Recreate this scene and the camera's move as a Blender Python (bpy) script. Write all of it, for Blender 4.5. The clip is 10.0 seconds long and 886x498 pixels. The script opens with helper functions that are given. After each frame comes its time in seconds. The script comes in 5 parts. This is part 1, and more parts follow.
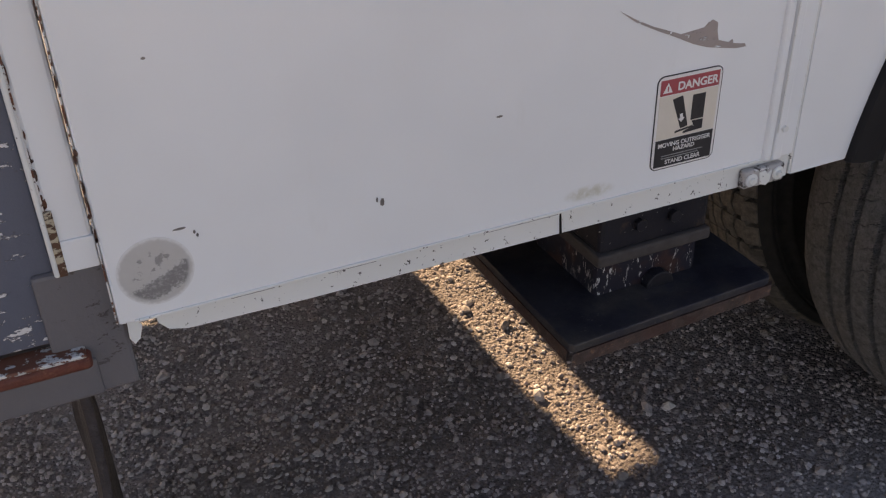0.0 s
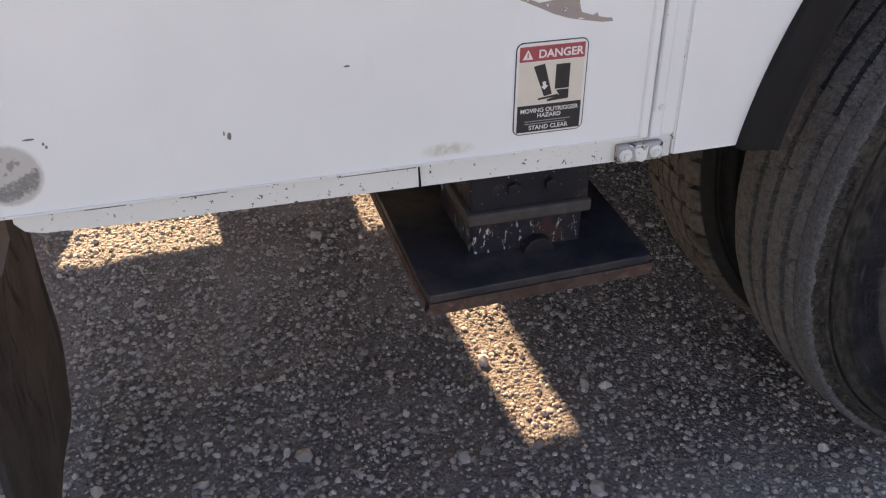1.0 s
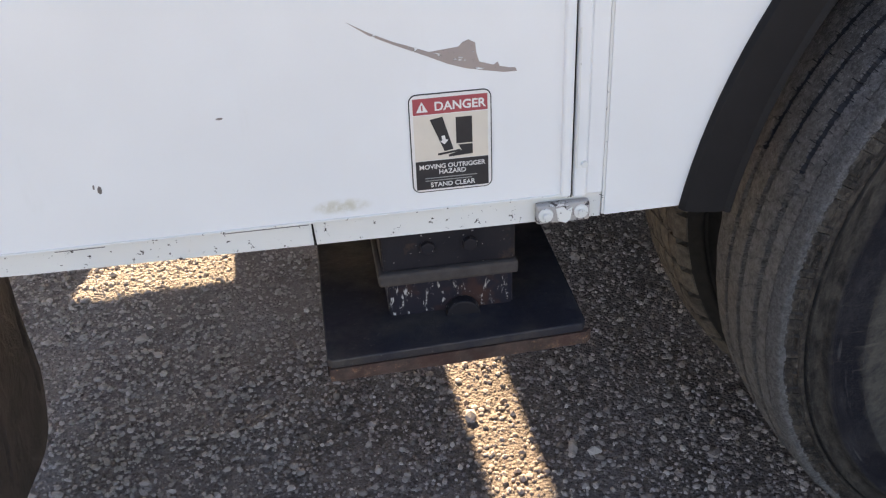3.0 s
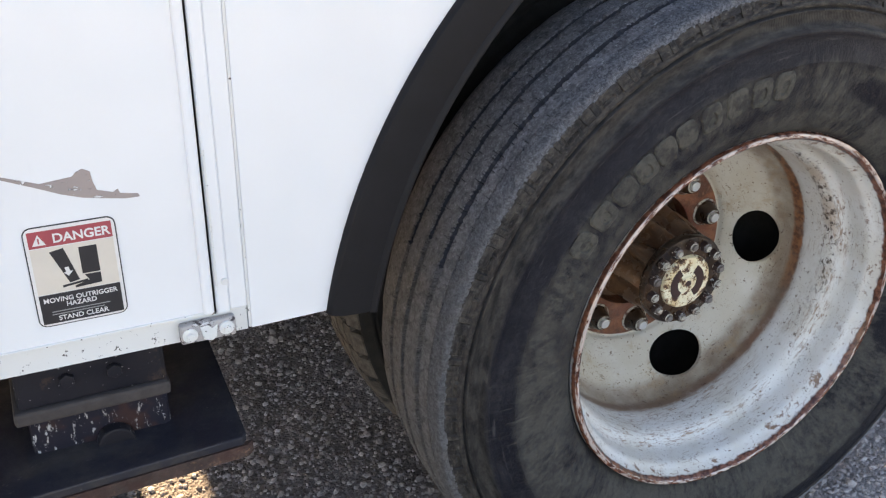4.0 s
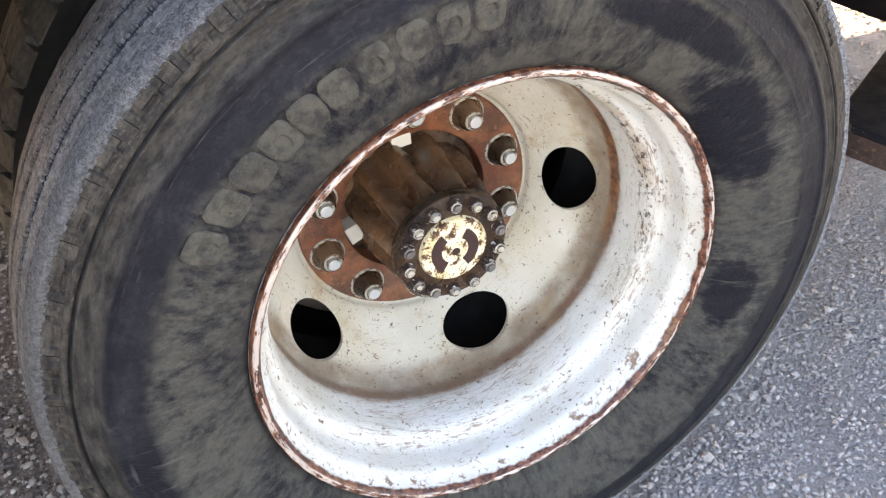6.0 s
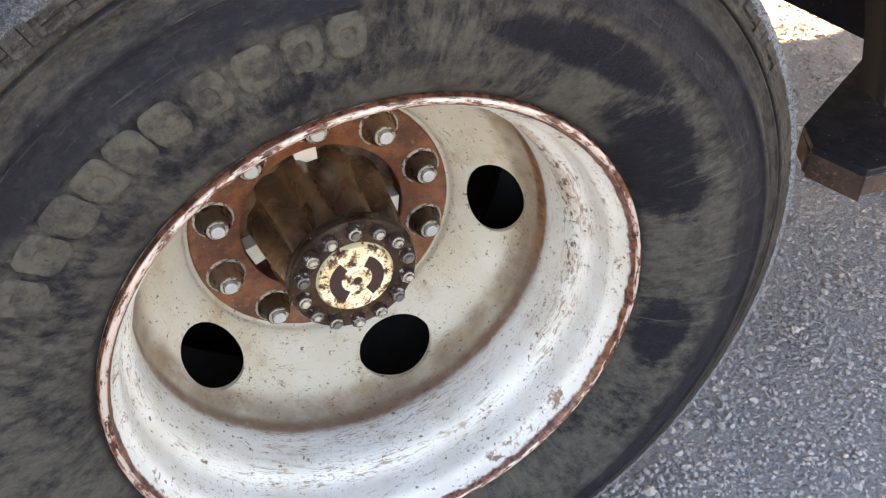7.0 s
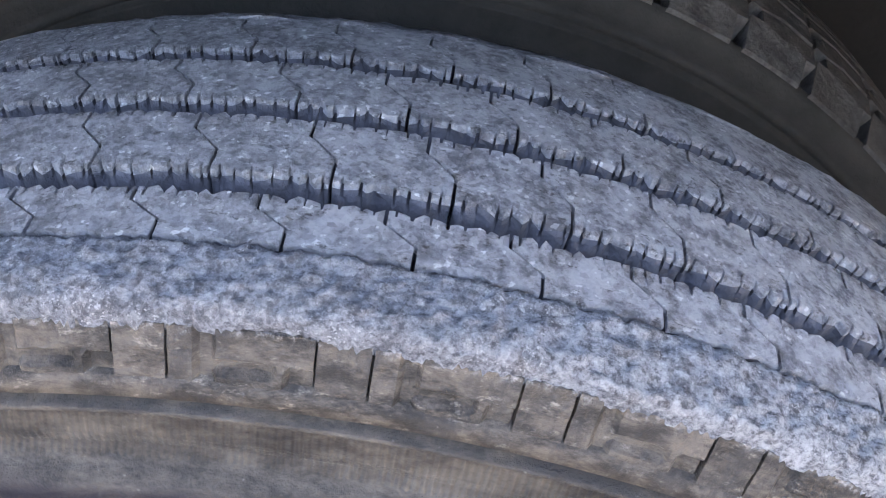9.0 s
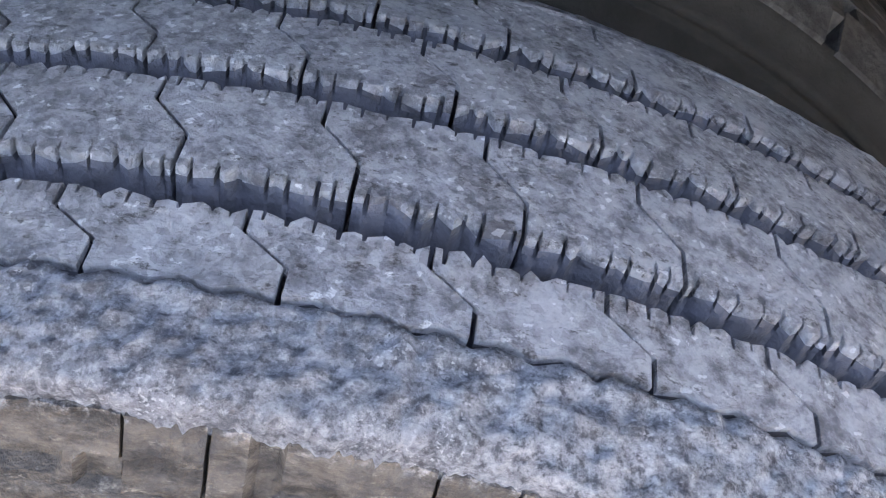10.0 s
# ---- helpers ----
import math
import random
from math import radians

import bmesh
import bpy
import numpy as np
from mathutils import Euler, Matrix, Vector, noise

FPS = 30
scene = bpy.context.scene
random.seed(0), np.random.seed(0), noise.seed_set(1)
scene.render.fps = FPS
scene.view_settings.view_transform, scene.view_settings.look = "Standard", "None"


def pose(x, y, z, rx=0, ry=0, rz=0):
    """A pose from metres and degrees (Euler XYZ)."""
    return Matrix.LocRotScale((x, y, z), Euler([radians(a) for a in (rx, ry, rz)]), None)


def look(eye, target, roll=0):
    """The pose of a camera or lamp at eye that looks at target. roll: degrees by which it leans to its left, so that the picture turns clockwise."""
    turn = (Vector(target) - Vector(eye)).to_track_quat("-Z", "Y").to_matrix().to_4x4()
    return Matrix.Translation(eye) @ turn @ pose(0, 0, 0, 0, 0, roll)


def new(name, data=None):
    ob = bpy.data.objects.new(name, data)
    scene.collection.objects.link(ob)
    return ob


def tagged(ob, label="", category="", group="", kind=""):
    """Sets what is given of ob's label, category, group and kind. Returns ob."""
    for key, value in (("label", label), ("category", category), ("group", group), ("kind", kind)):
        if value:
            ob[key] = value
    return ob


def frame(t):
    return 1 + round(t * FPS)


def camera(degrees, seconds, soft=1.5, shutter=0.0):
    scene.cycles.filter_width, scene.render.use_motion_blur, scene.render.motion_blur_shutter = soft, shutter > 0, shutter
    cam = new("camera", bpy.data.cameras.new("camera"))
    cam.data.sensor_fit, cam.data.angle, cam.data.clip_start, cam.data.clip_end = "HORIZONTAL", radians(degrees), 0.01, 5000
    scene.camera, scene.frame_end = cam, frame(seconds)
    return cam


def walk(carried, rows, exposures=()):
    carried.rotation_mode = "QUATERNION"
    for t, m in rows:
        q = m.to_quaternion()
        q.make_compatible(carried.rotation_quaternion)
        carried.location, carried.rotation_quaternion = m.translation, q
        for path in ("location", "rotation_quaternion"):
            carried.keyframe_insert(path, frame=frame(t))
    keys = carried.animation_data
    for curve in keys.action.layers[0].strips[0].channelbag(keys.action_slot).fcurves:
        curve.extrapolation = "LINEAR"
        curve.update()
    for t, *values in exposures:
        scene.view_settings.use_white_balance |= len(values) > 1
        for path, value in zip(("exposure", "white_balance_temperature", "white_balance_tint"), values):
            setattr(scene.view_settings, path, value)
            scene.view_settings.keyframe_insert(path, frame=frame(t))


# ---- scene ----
cam = camera(50.89, 10.0, soft=1.2)
PATH = [
    (0, (-1.5937, -0.7996, 1.2241), (-0.9031, 0.7671, 0.1904), -1.74),
    (0.5, (-1.4872, -0.9178, 1.2120), (-0.9479, 0.6886, 0.1497), -0.03),
    (1, (-1.3441, -0.9689, 1.2154), (-0.8687, 0.6566, 0.1515), 0.21),
    (1.5, (-1.2049, -0.9517, 1.2004), (-0.9324, 0.7551, 0.1942), -2.92),
    (2, (-1.1357, -0.9365, 1.1944), (-1.0152, 0.7948, 0.2003), -5.21),
    (2.2, (-1.1245, -0.9288, 1.1935), (-1.0144, 0.8014, 0.1964), -5.32),
    (3.3, (-1.0443, -0.9447, 1.2200), (-0.6685, 0.7409, 0.2113), 0.27),
    (3.5, (-1.0267, -0.9514, 1.2336), (-0.5130, 0.7191, 0.2612), 1.83),
    (4, (-0.9585, -0.9391, 1.2661), (-0.1770, 0.6583, 0.3509), 1.41),
    (4.5, (-0.8516, -0.8620, 1.2826), (0.1367, 0.6048, 0.3489), 3.22),
    (5, (-0.6672, -0.7893, 1.2521), (0.3100, 0.6044, 0.2019), 1.84),
    (5.5, (-0.4954, -0.7860, 1.2350), (0.2871, 0.6808, 0.1232), 0.77),
    (5.7, (-0.4619, -0.7895, 1.2300), (0.2667, 0.6892, 0.0975), 0.10),
    (6.8, (-0.2864, -0.7656, 1.2262), (0.3198, 0.6840, -0.0111), -0.91),
    (7, (-0.2404, -0.7240, 1.2261), (0.3806, 0.7264, -0.0030), 0.24),
    (7.5, (-0.0957, -0.5718, 1.2678), (0.5215, 0.9062, 0.0701), 8.17),
    (8, (0.0588, -0.4147, 1.2618), (0.3856, 1.1887, 0.1118), 1.79),
    (8.5, (0.1469, -0.3050, 1.2438), (-0.0230, 1.3050, 0.0695), -1.90),
    (9, (0.1350, -0.2433, 1.2144), (-0.0455, 1.3284, -0.0092), -2.35),
    (9.5, (0.1353, -0.1887, 1.1861), (0.0914, 1.3685, -0.0682), 0.85),
    (10, (0.1497, -0.1560, 1.1643), (-0.0172, 1.3624, -0.1266), -1.59),
]
LIGHT = [(0, 1.57, 8050, 25), (0.5, 1.93, 8000, 24), (1, 2.12, 8000, 24), (2, 2.13, 7750, 21), (3.5, 2.66, 7650, 19), (4, 2.8, 7700, 18), (4.5, 2.95, 7800, 18), (5, 3.74, 8300, 20), (5.5, 3.95, 8300, 19), (7, 3.55, 8500, 19), (7.5, 3.6, 8450, 20), (8, 4.4, 8200, 20), (8.5, 4.9, 8000, 23), (9, 4.9, 7750, 23), (10, 4.9, 8000, 23)]
walk(cam, [(t, look(eye, target, roll)) for t, eye, target, roll in PATH], [(t, stops, kelvin, tint) for t, stops, kelvin, tint in LIGHT])

# ---- light ----
world = bpy.data.worlds.new("sky")
scene.world = world
world.use_nodes = True
wn = world.node_tree
sky = wn.nodes.new("ShaderNodeTexSky")
sky.sky_type, sky.sun_disc = "NISHITA", False
SUN_EL, SUN_AZ = 28.0, -1.5
sky.sun_elevation, sky.sun_rotation = radians(SUN_EL), radians(SUN_AZ)
wn.links.new(sky.outputs[0], wn.nodes["Background"].inputs[0])
wn.nodes["Background"].inputs[1].default_value = 0.075
sun_data = bpy.data.lights.new("sun", "SUN")
sun_data.energy, sun_data.angle, sun_data.color = 5.0, radians(0.6), (1.0, 0.865, 0.59)
sun_lamp = new("sun", sun_data)
sun_dir = Vector((math.sin(radians(SUN_AZ)) * math.cos(radians(SUN_EL)), math.cos(radians(SUN_AZ)) * math.cos(radians(SUN_EL)), math.sin(radians(SUN_EL))))
sun_lamp.matrix_world = look(sun_dir * 20, (0, 0, 0))


# ---- materials ----
class Mat:
    """A small builder for procedural node materials."""

    def __init__(self, name, rough=0.6, metal=0.0, gloss=0.5):
        self.m = bpy.data.materials.new(name)
        self.m.use_nodes = True
        self.t = self.m.node_tree
        self.b = self.t.nodes["Principled BSDF"]
        self.b.inputs["Roughness"].default_value = rough
        self.b.inputs["Metallic"].default_value = metal
        self.b.inputs["Specular IOR Level"].default_value = gloss
        self.coord = self.t.nodes.new("ShaderNodeTexCoord").outputs["Object"]
        self.w = None

    def node(self, kind, **inputs):
        n = self.t.nodes.new(kind)
        for k, v in inputs.items():
            self.put(n.inputs[k.replace("_", " ")], v)
        return n

    def put(self, socket, v):
        if isinstance(v, bpy.types.NodeSocket):
            self.t.links.new(v, socket)
        elif isinstance(v, tuple) and len(v) == 3 and socket.type == "RGBA":
            socket.default_value = (*v, 1)
        else:
            socket.default_value = v

    def per_piece(self):
        """Each piece takes its own cut of the noise."""
        info = self.t.nodes.new("ShaderNodeObjectInfo")
        self.w = self.math("MULTIPLY", info.outputs["Random"], 57.0)
        return info.outputs["Random"]

    def noise(self, scale, detail=4.0, rough=0.6, coord=None, distort=0.0):
        n = self.node("ShaderNodeTexNoise", Scale=scale, Detail=detail, Roughness=rough, Distortion=distort)
        self.put(n.inputs["Vector"], coord or self.coord)
        if self.w:
            n.noise_dimensions = "4D"
            self.put(n.inputs["W"], self.w)
        return n.outputs["Fac"]

    def voronoi(self, scale, feature="F1", coord=None):
        n = self.node("ShaderNodeTexVoronoi", Scale=scale)
        n.feature = feature
        self.put(n.inputs["Vector"], coord or self.coord)
        return n.outputs["Distance"]

    def cells(self, scale, warp=0.0):
        """A chance value for each flake of a broken surface."""
        n = self.node("ShaderNodeTexVoronoi", Scale=scale, Randomness=1.0)
        bent = self.node("ShaderNodeMix")
        bent.data_type = "VECTOR"
        shift = self.node("ShaderNodeTexNoise", Scale=scale * 0.9, Detail=4.0)
        self.put(shift.inputs["Vector"], self.coord)
        self.put(bent.inputs["Factor"], warp / scale)
        self.put(bent.inputs[4], self.coord)
        add = self.t.nodes.new("ShaderNodeVectorMath")
        add.operation = "ADD"
        self.put(add.inputs[0], self.coord)
        self.put(add.inputs[1], shift.outputs["Color"])
        self.put(bent.inputs[5], add.outputs[0])
        self.put(n.inputs["Vector"], bent.outputs[1])
        part_of = self.t.nodes.new("ShaderNodeSeparateXYZ")
        self.put(part_of.inputs[0], n.outputs["Color"])
        return part_of.outputs[0], n.outputs["Distance"]

    def math(self, op, a, b=0.0):
        n = self.t.nodes.new("ShaderNodeMath")
        n.operation = op
        self.put(n.inputs[0], a)
        self.put(n.inputs[1], b)
        return n.outputs[0]

    def step(self, v, lo, hi, a=0.0, b=1.0):
        n = self.t.nodes.new("ShaderNodeMapRange")
        n.interpolation_type = "SMOOTHSTEP"
        for s, q in zip(n.inputs, (v, lo, hi, a, b)):
            self.put(s, q)
        return n.outputs[0]

    def mix(self, f, a, b):
        n = self.t.nodes.new("ShaderNodeMix")
        n.data_type = "RGBA"
        self.put(n.inputs["Factor"], f)
        self.put(n.inputs[6], a)
        self.put(n.inputs[7], b)
        return n.outputs[2]

    def xyz(self):
        n = self.t.nodes.new("ShaderNodeSeparateXYZ")
        self.put(n.inputs[0], self.coord)
        return n.outputs

    def stretch(self, x, y, z):
        n = self.t.nodes.new("ShaderNodeMapping")
        self.put(n.inputs[0], self.coord)
        n.inputs["Scale"].default_value = (x, y, z)
        return n.outputs[0]

    def radius(self):
        """Distance from the wheel's axle, for parts whose origin is on it."""
        x, _, z = self.xyz()
        return self.math("SQRT", self.math("ADD", self.math("MULTIPLY", x, x), self.math("MULTIPLY", z, z)))

    def done(self, colour, rough=None, bump=None, height=0.002, strength=0.6, metal=None):
        self.put(self.b.inputs["Base Color"], colour)
        if rough is not None:
            self.put(self.b.inputs["Roughness"], rough)
        if metal is not None:
            self.put(self.b.inputs["Metallic"], metal)
        if bump is not None:
            n = self.node("ShaderNodeBump", Strength=strength, Distance=height, Height=bump)
            self.put(self.b.inputs["Normal"], n.outputs[0])
        return self.m


def white_paint(name, tone=(0.78, 0.79, 0.80), chips=0.0):
    m = Mat(name, 0.35)
    big, fine = m.noise(3.0, 3.0), m.noise(60.0, 4.0)
    col = m.mix(m.step(big, 0.35, 0.7), tone, tuple(v * 0.94 for v in tone))
    col = m.mix(m.step(m.noise(9.0, 5.0, 0.65, m.stretch(1, 1, 0.25)), 0.62, 0.8, 0.0, 0.35), col, (0.55, 0.53, 0.46))
    x, y, z = m.xyz()
    dx, dz = m.math("MULTIPLY", m.math("ADD", x, 1.055), 26.0), m.math("MULTIPLY", m.math("SUBTRACT", z, 0.7215), 90.0)
    blot = m.step(m.math("ADD", m.math("MULTIPLY", dx, dx), m.math("MULTIPLY", dz, dz)), 1.0, 0.0)
    col = m.mix(m.math("MULTIPLY", blot, m.step(m.noise(50.0, 5.0, 0.7), 0.35, 0.6, 0.1, 0.7)), col, (0.48, 0.45, 0.33))
    if chips:
        spot = m.step(m.noise(140.0, 3.0, 0.7), 0.70 - chips, 0.74 - chips)
        col = m.mix(spot, col, (0.06, 0.05, 0.045))
    else:
        spot = m.step(m.voronoi(16.0), 0.022, 0.014)
        col = m.mix(m.math("MULTIPLY", spot, m.step(m.noise(4.0), 0.52, 0.6)), col, (0.05, 0.045, 0.04))
    return m.done(col, m.step(fine, 0.3, 0.7, 0.28, 0.45), m.noise(25.0, 2.0), 0.0006, 0.35)


def rust(name, a=(0.30, 0.10, 0.04), b=(0.11, 0.045, 0.025), rough=0.75):
    m = Mat(name, rough)
    col = m.mix(m.step(m.noise(28.0, 6.0, 0.7), 0.35, 0.65), a, b)
    col = m.mix(m.step(m.noise(110.0, 5.0, 0.7), 0.55, 0.75, 0.0, 0.7), col, (0.36, 0.20, 0.11))
    col = m.mix(m.step(m.noise(13.0, 6.0, 0.7), 0.48, 0.64, 0.0, 0.75), col, tuple(v * k for v, k in zip(a, (0.55, 0.35, 0.3))))
    return m.done(col, m.step(m.noise(40.0, 4.0), 0.35, 0.65, rough - 0.2, rough + 0.1), m.noise(150.0, 6.0, 0.7), 0.0025, 0.7)


def plain(name, colour, rough=0.5, metal=0.0, grain=80.0, vary=0.25, height=0.001, gloss=0.5):
    m = Mat(name, rough, metal, gloss)
    col = m.mix(m.noise(grain, 5.0, 0.65), tuple(v * (1 - vary) for v in colour), tuple(min(1, v * (1 + vary)) for v in colour))
    return m.done(col, None, m.noise(grain * 2, 4.0), height, 0.5)


def black_steel(name):
    m = Mat(name, 0.5, 0.0, 0.22)
    col = m.mix(m.noise(12.0, 5.0), (0.009, 0.009, 0.013), (0.024, 0.022, 0.027))
    worn = m.step(m.noise(30.0, 6.0, 0.7), 0.60, 0.72)
    col = m.mix(worn, col, (0.050, 0.034, 0.028))
    fleck = m.step(m.noise(190.0, 2.0), 0.70, 0.74)
    col = m.mix(fleck, col, (0.35, 0.34, 0.33))
    return m.done(col, m.step(m.noise(22.0), 0.35, 0.65, 0.3, 0.6), m.noise(90.0, 5.0), 0.001, 0.5)


def scraped_steel(name):
    """Dark blue paint scraped in upright streaks down to bright metal and rust."""
    m = Mat(name, 0.5, 0.0, 0.25)
    col = m.mix(m.noise(14.0, 5.0), (0.007, 0.008, 0.018), (0.020, 0.018, 0.026))
    z = m.xyz()[2]
    band = m.math("MULTIPLY", m.step(z, 0.520, 0.528), m.step(z, 0.585, 0.572))
    streak = m.noise(135.0, 6.0, 0.72, m.stretch(1.0, 1.0, 0.32))
    rusty = m.math("MULTIPLY", m.step(m.noise(16.0, 3.0), 0.5, 0.62), m.step(z, 0.50, 0.53))
    col = m.mix(m.math("MULTIPLY", rusty, 0.5), col, (0.075, 0.032, 0.020))
    patch = m.step(m.noise(11.0, 3.0), 0.36, 0.50)
    col = m.mix(m.math("MULTIPLY", m.math("MULTIPLY", band, patch), m.step(streak, 0.565, 0.592)), col, (0.46, 0.45, 0.44))
    return m.done(col, None, m.noise(70.0, 5.0), 0.0012, 0.5)


def dusty_steel(name):
    """Black pad plate with dried mud wiped over it."""
    m = Mat(name, 0.55, 0.0, 0.35)
    col = m.mix(m.noise(9.0, 5.0), (0.012, 0.012, 0.018), (0.026, 0.025, 0.034))
    mud = m.step(m.noise(7.0, 7.0, 0.68), 0.44, 0.66, 0.0, 0.8)
    col = m.mix(mud, col, m.mix(m.noise(60.0, 6.0, 0.7), (0.045, 0.036, 0.030), (0.085, 0.072, 0.062)))
    col = m.mix(m.step(m.noise(150.0, 4.0, 0.7), 0.64, 0.70, 0.0, 0.6), col, (0.12, 0.11, 0.10))
    return m.done(col, m.step(m.noise(16.0, 4.0), 0.35, 0.65, 0.35, 0.75), m.noise(80.0, 6.0, 0.7), 0.0015, 0.6)


def rear_tone(m, start=-82, end=-22):
    """One towards the rear of the tread, nought towards its dustier front."""
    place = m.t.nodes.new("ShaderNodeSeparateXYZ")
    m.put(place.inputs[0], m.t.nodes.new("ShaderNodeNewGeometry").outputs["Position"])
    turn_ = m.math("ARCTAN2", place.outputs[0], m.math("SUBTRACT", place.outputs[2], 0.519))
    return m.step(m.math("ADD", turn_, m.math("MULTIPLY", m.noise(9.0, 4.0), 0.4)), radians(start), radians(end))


def tread_rubber():
    m = Mat("tread_rubber", 0.6)
    rnd = m.per_piece()
    lumps, broad = m.noise(95.0, 8.0, 0.78), m.noise(26.0, 5.0, 0.7)
    flake, gap = m.cells(430.0, 1.2)
    crumb, _ = m.cells(620.0, 1.0)
    col = m.mix(m.step(lumps, 0.38, 0.62), (0.080, 0.084, 0.104), (0.285, 0.297, 0.338))
    col = m.mix(m.step(broad, 0.46, 0.66, 0.0, 0.7), col, (0.345, 0.355, 0.395))
    col = m.mix(m.step(flake, 0.62, 0.98, 0.0, 0.45), col, (0.40, 0.41, 0.45))
    col = m.mix(m.step(flake, 0.34, 0.02, 0.0, 0.55), col, (0.070, 0.072, 0.088))
    col = m.mix(m.math("MULTIPLY", rnd, 0.18), col, (0.19, 0.185, 0.19))
    spark = m.math("MULTIPLY", m.step(crumb, 0.925, 0.965), m.step(lumps, 0.46, 0.56))
    col = m.mix(m.math("MULTIPLY", spark, 0.85), col, (0.62, 0.64, 0.68))
    pits = m.step(m.noise(190.0, 7.0, 0.8, m.stretch(1, 1.7, 1)), 0.45, 0.355)
    # front: brown dust, with the wheel well's shade put into its colour
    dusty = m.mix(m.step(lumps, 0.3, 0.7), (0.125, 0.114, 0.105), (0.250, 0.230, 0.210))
    col = m.mix(rear_tone(m, -76, -20), m.mix(0.22, dusty, col), col)
    # sky reflection on the rear of the tread, painted as a paler grey
    col = m.mix(m.math("MULTIPLY", rear_tone(m, 8, 44), m.step(lumps, 0.40, 0.58, 0.0, 0.45)), col, (0.48, 0.495, 0.535))
    col = m.mix(m.math("MULTIPLY", pits, 0.9), col, (0.022, 0.022, 0.028))
    col = m.mix(m.step(m.noise(85.0, 6.0, 0.78), 0.615, 0.67, 0.0, 0.75), col, (0.055, 0.054, 0.060))
    rel = m.math("ADD", m.math("SUBTRACT", m.noise(300.0, 7.0, 0.8), pits), m.math("ADD", m.math("MULTIPLY", lumps, 1.7), m.math("MULTIPLY", flake, 0.45)))
    return m.done(col, m.step(lumps, 0.3, 0.7, 0.72, 0.46), rel, 0.0048, 1.0)


def shoulder_rubber():
    """Rubber chewed into crumbs and pale tags, with the rear's sky sheen put into the colour."""
    m = Mat("shoulder_rubber", 0.6)
    lumps, tags = m.noise(150.0, 10.0, 0.82), m.noise(340.0, 8.0, 0.8)
    flake, _ = m.cells(380.0, 1.6)
    crumb, _ = m.cells(1500.0, 2.2)
    col = m.mix(m.step(lumps, 0.40, 0.60), (0.085, 0.090, 0.112), (0.315, 0.33, 0.375))
    col = m.mix(m.step(tags, 0.53, 0.64, 0.0, 0.75), col, (0.50, 0.515, 0.56))
    col = m.mix(m.step(tags, 0.50, 0.39, 0.0, 0.9), col, (0.050, 0.053, 0.068))
    col = m.mix(m.step(flake, 0.6, 1.0, 0.0, 0.25), col, (0.50, 0.515, 0.56))
    col = m.mix(m.step(flake, 0.3, 0.0, 0.0, 0.35), col, (0.075, 0.078, 0.098))
    spark = m.math("MULTIPLY", m.step(crumb, 0.90, 0.96), m.step(m.noise(38.0, 5.0), 0.42, 0.58))
    col = m.mix(m.math("MULTIPLY", spark, 0.6), col, (0.66, 0.68, 0.72))
    col = m.mix(m.step(m.noise(15.0, 7.0, 0.75), 0.63, 0.69, 0.0, 0.8), col, (0.055, 0.058, 0.052))
    # dusty front, toned down in colour for the shade of the well
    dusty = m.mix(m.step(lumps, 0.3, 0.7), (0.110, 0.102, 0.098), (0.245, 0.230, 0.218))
    col = m.mix(rear_tone(m, -66, -16), m.mix(0.3, dusty, col), col)
    # paler rear tags: reflected sky painted into the rubber
    rear_sheen = m.math("MULTIPLY", rear_tone(m, 14, 44), m.step(tags, 0.42, 0.58))
    col = m.mix(m.math("MULTIPLY", rear_sheen, 0.5), col, (0.60, 0.62, 0.66))
    rel = m.math("ADD", m.math("ADD", m.noise(420.0, 7.0, 0.84), m.math("MULTIPLY", tags, 1.5)), m.math("MULTIPLY", lumps, 1.0))
    return m.done(col, m.step(lumps, 0.3, 0.7, 0.75, 0.46), rel, 0.0050, 1.0)


def side_polar(m):
    """Coordinates that run round the tyre and out from its axle."""
    r = m.radius()
    x, y, z = m.xyz()
    turn_ = m.math("ARCTAN2", x, z)
    ang = m.math("MULTIPLY", turn_, 0.4)

    def polar(ka, kr):
        c = m.t.nodes.new("ShaderNodeCombineXYZ")
        m.put(c.inputs[0], m.math("MULTIPLY", ang, ka))
        m.put(c.inputs[1], m.math("MULTIPLY", r, kr))
        m.put(c.inputs[2], y)
        return c.outputs[0]
    return r, turn_, ang, polar


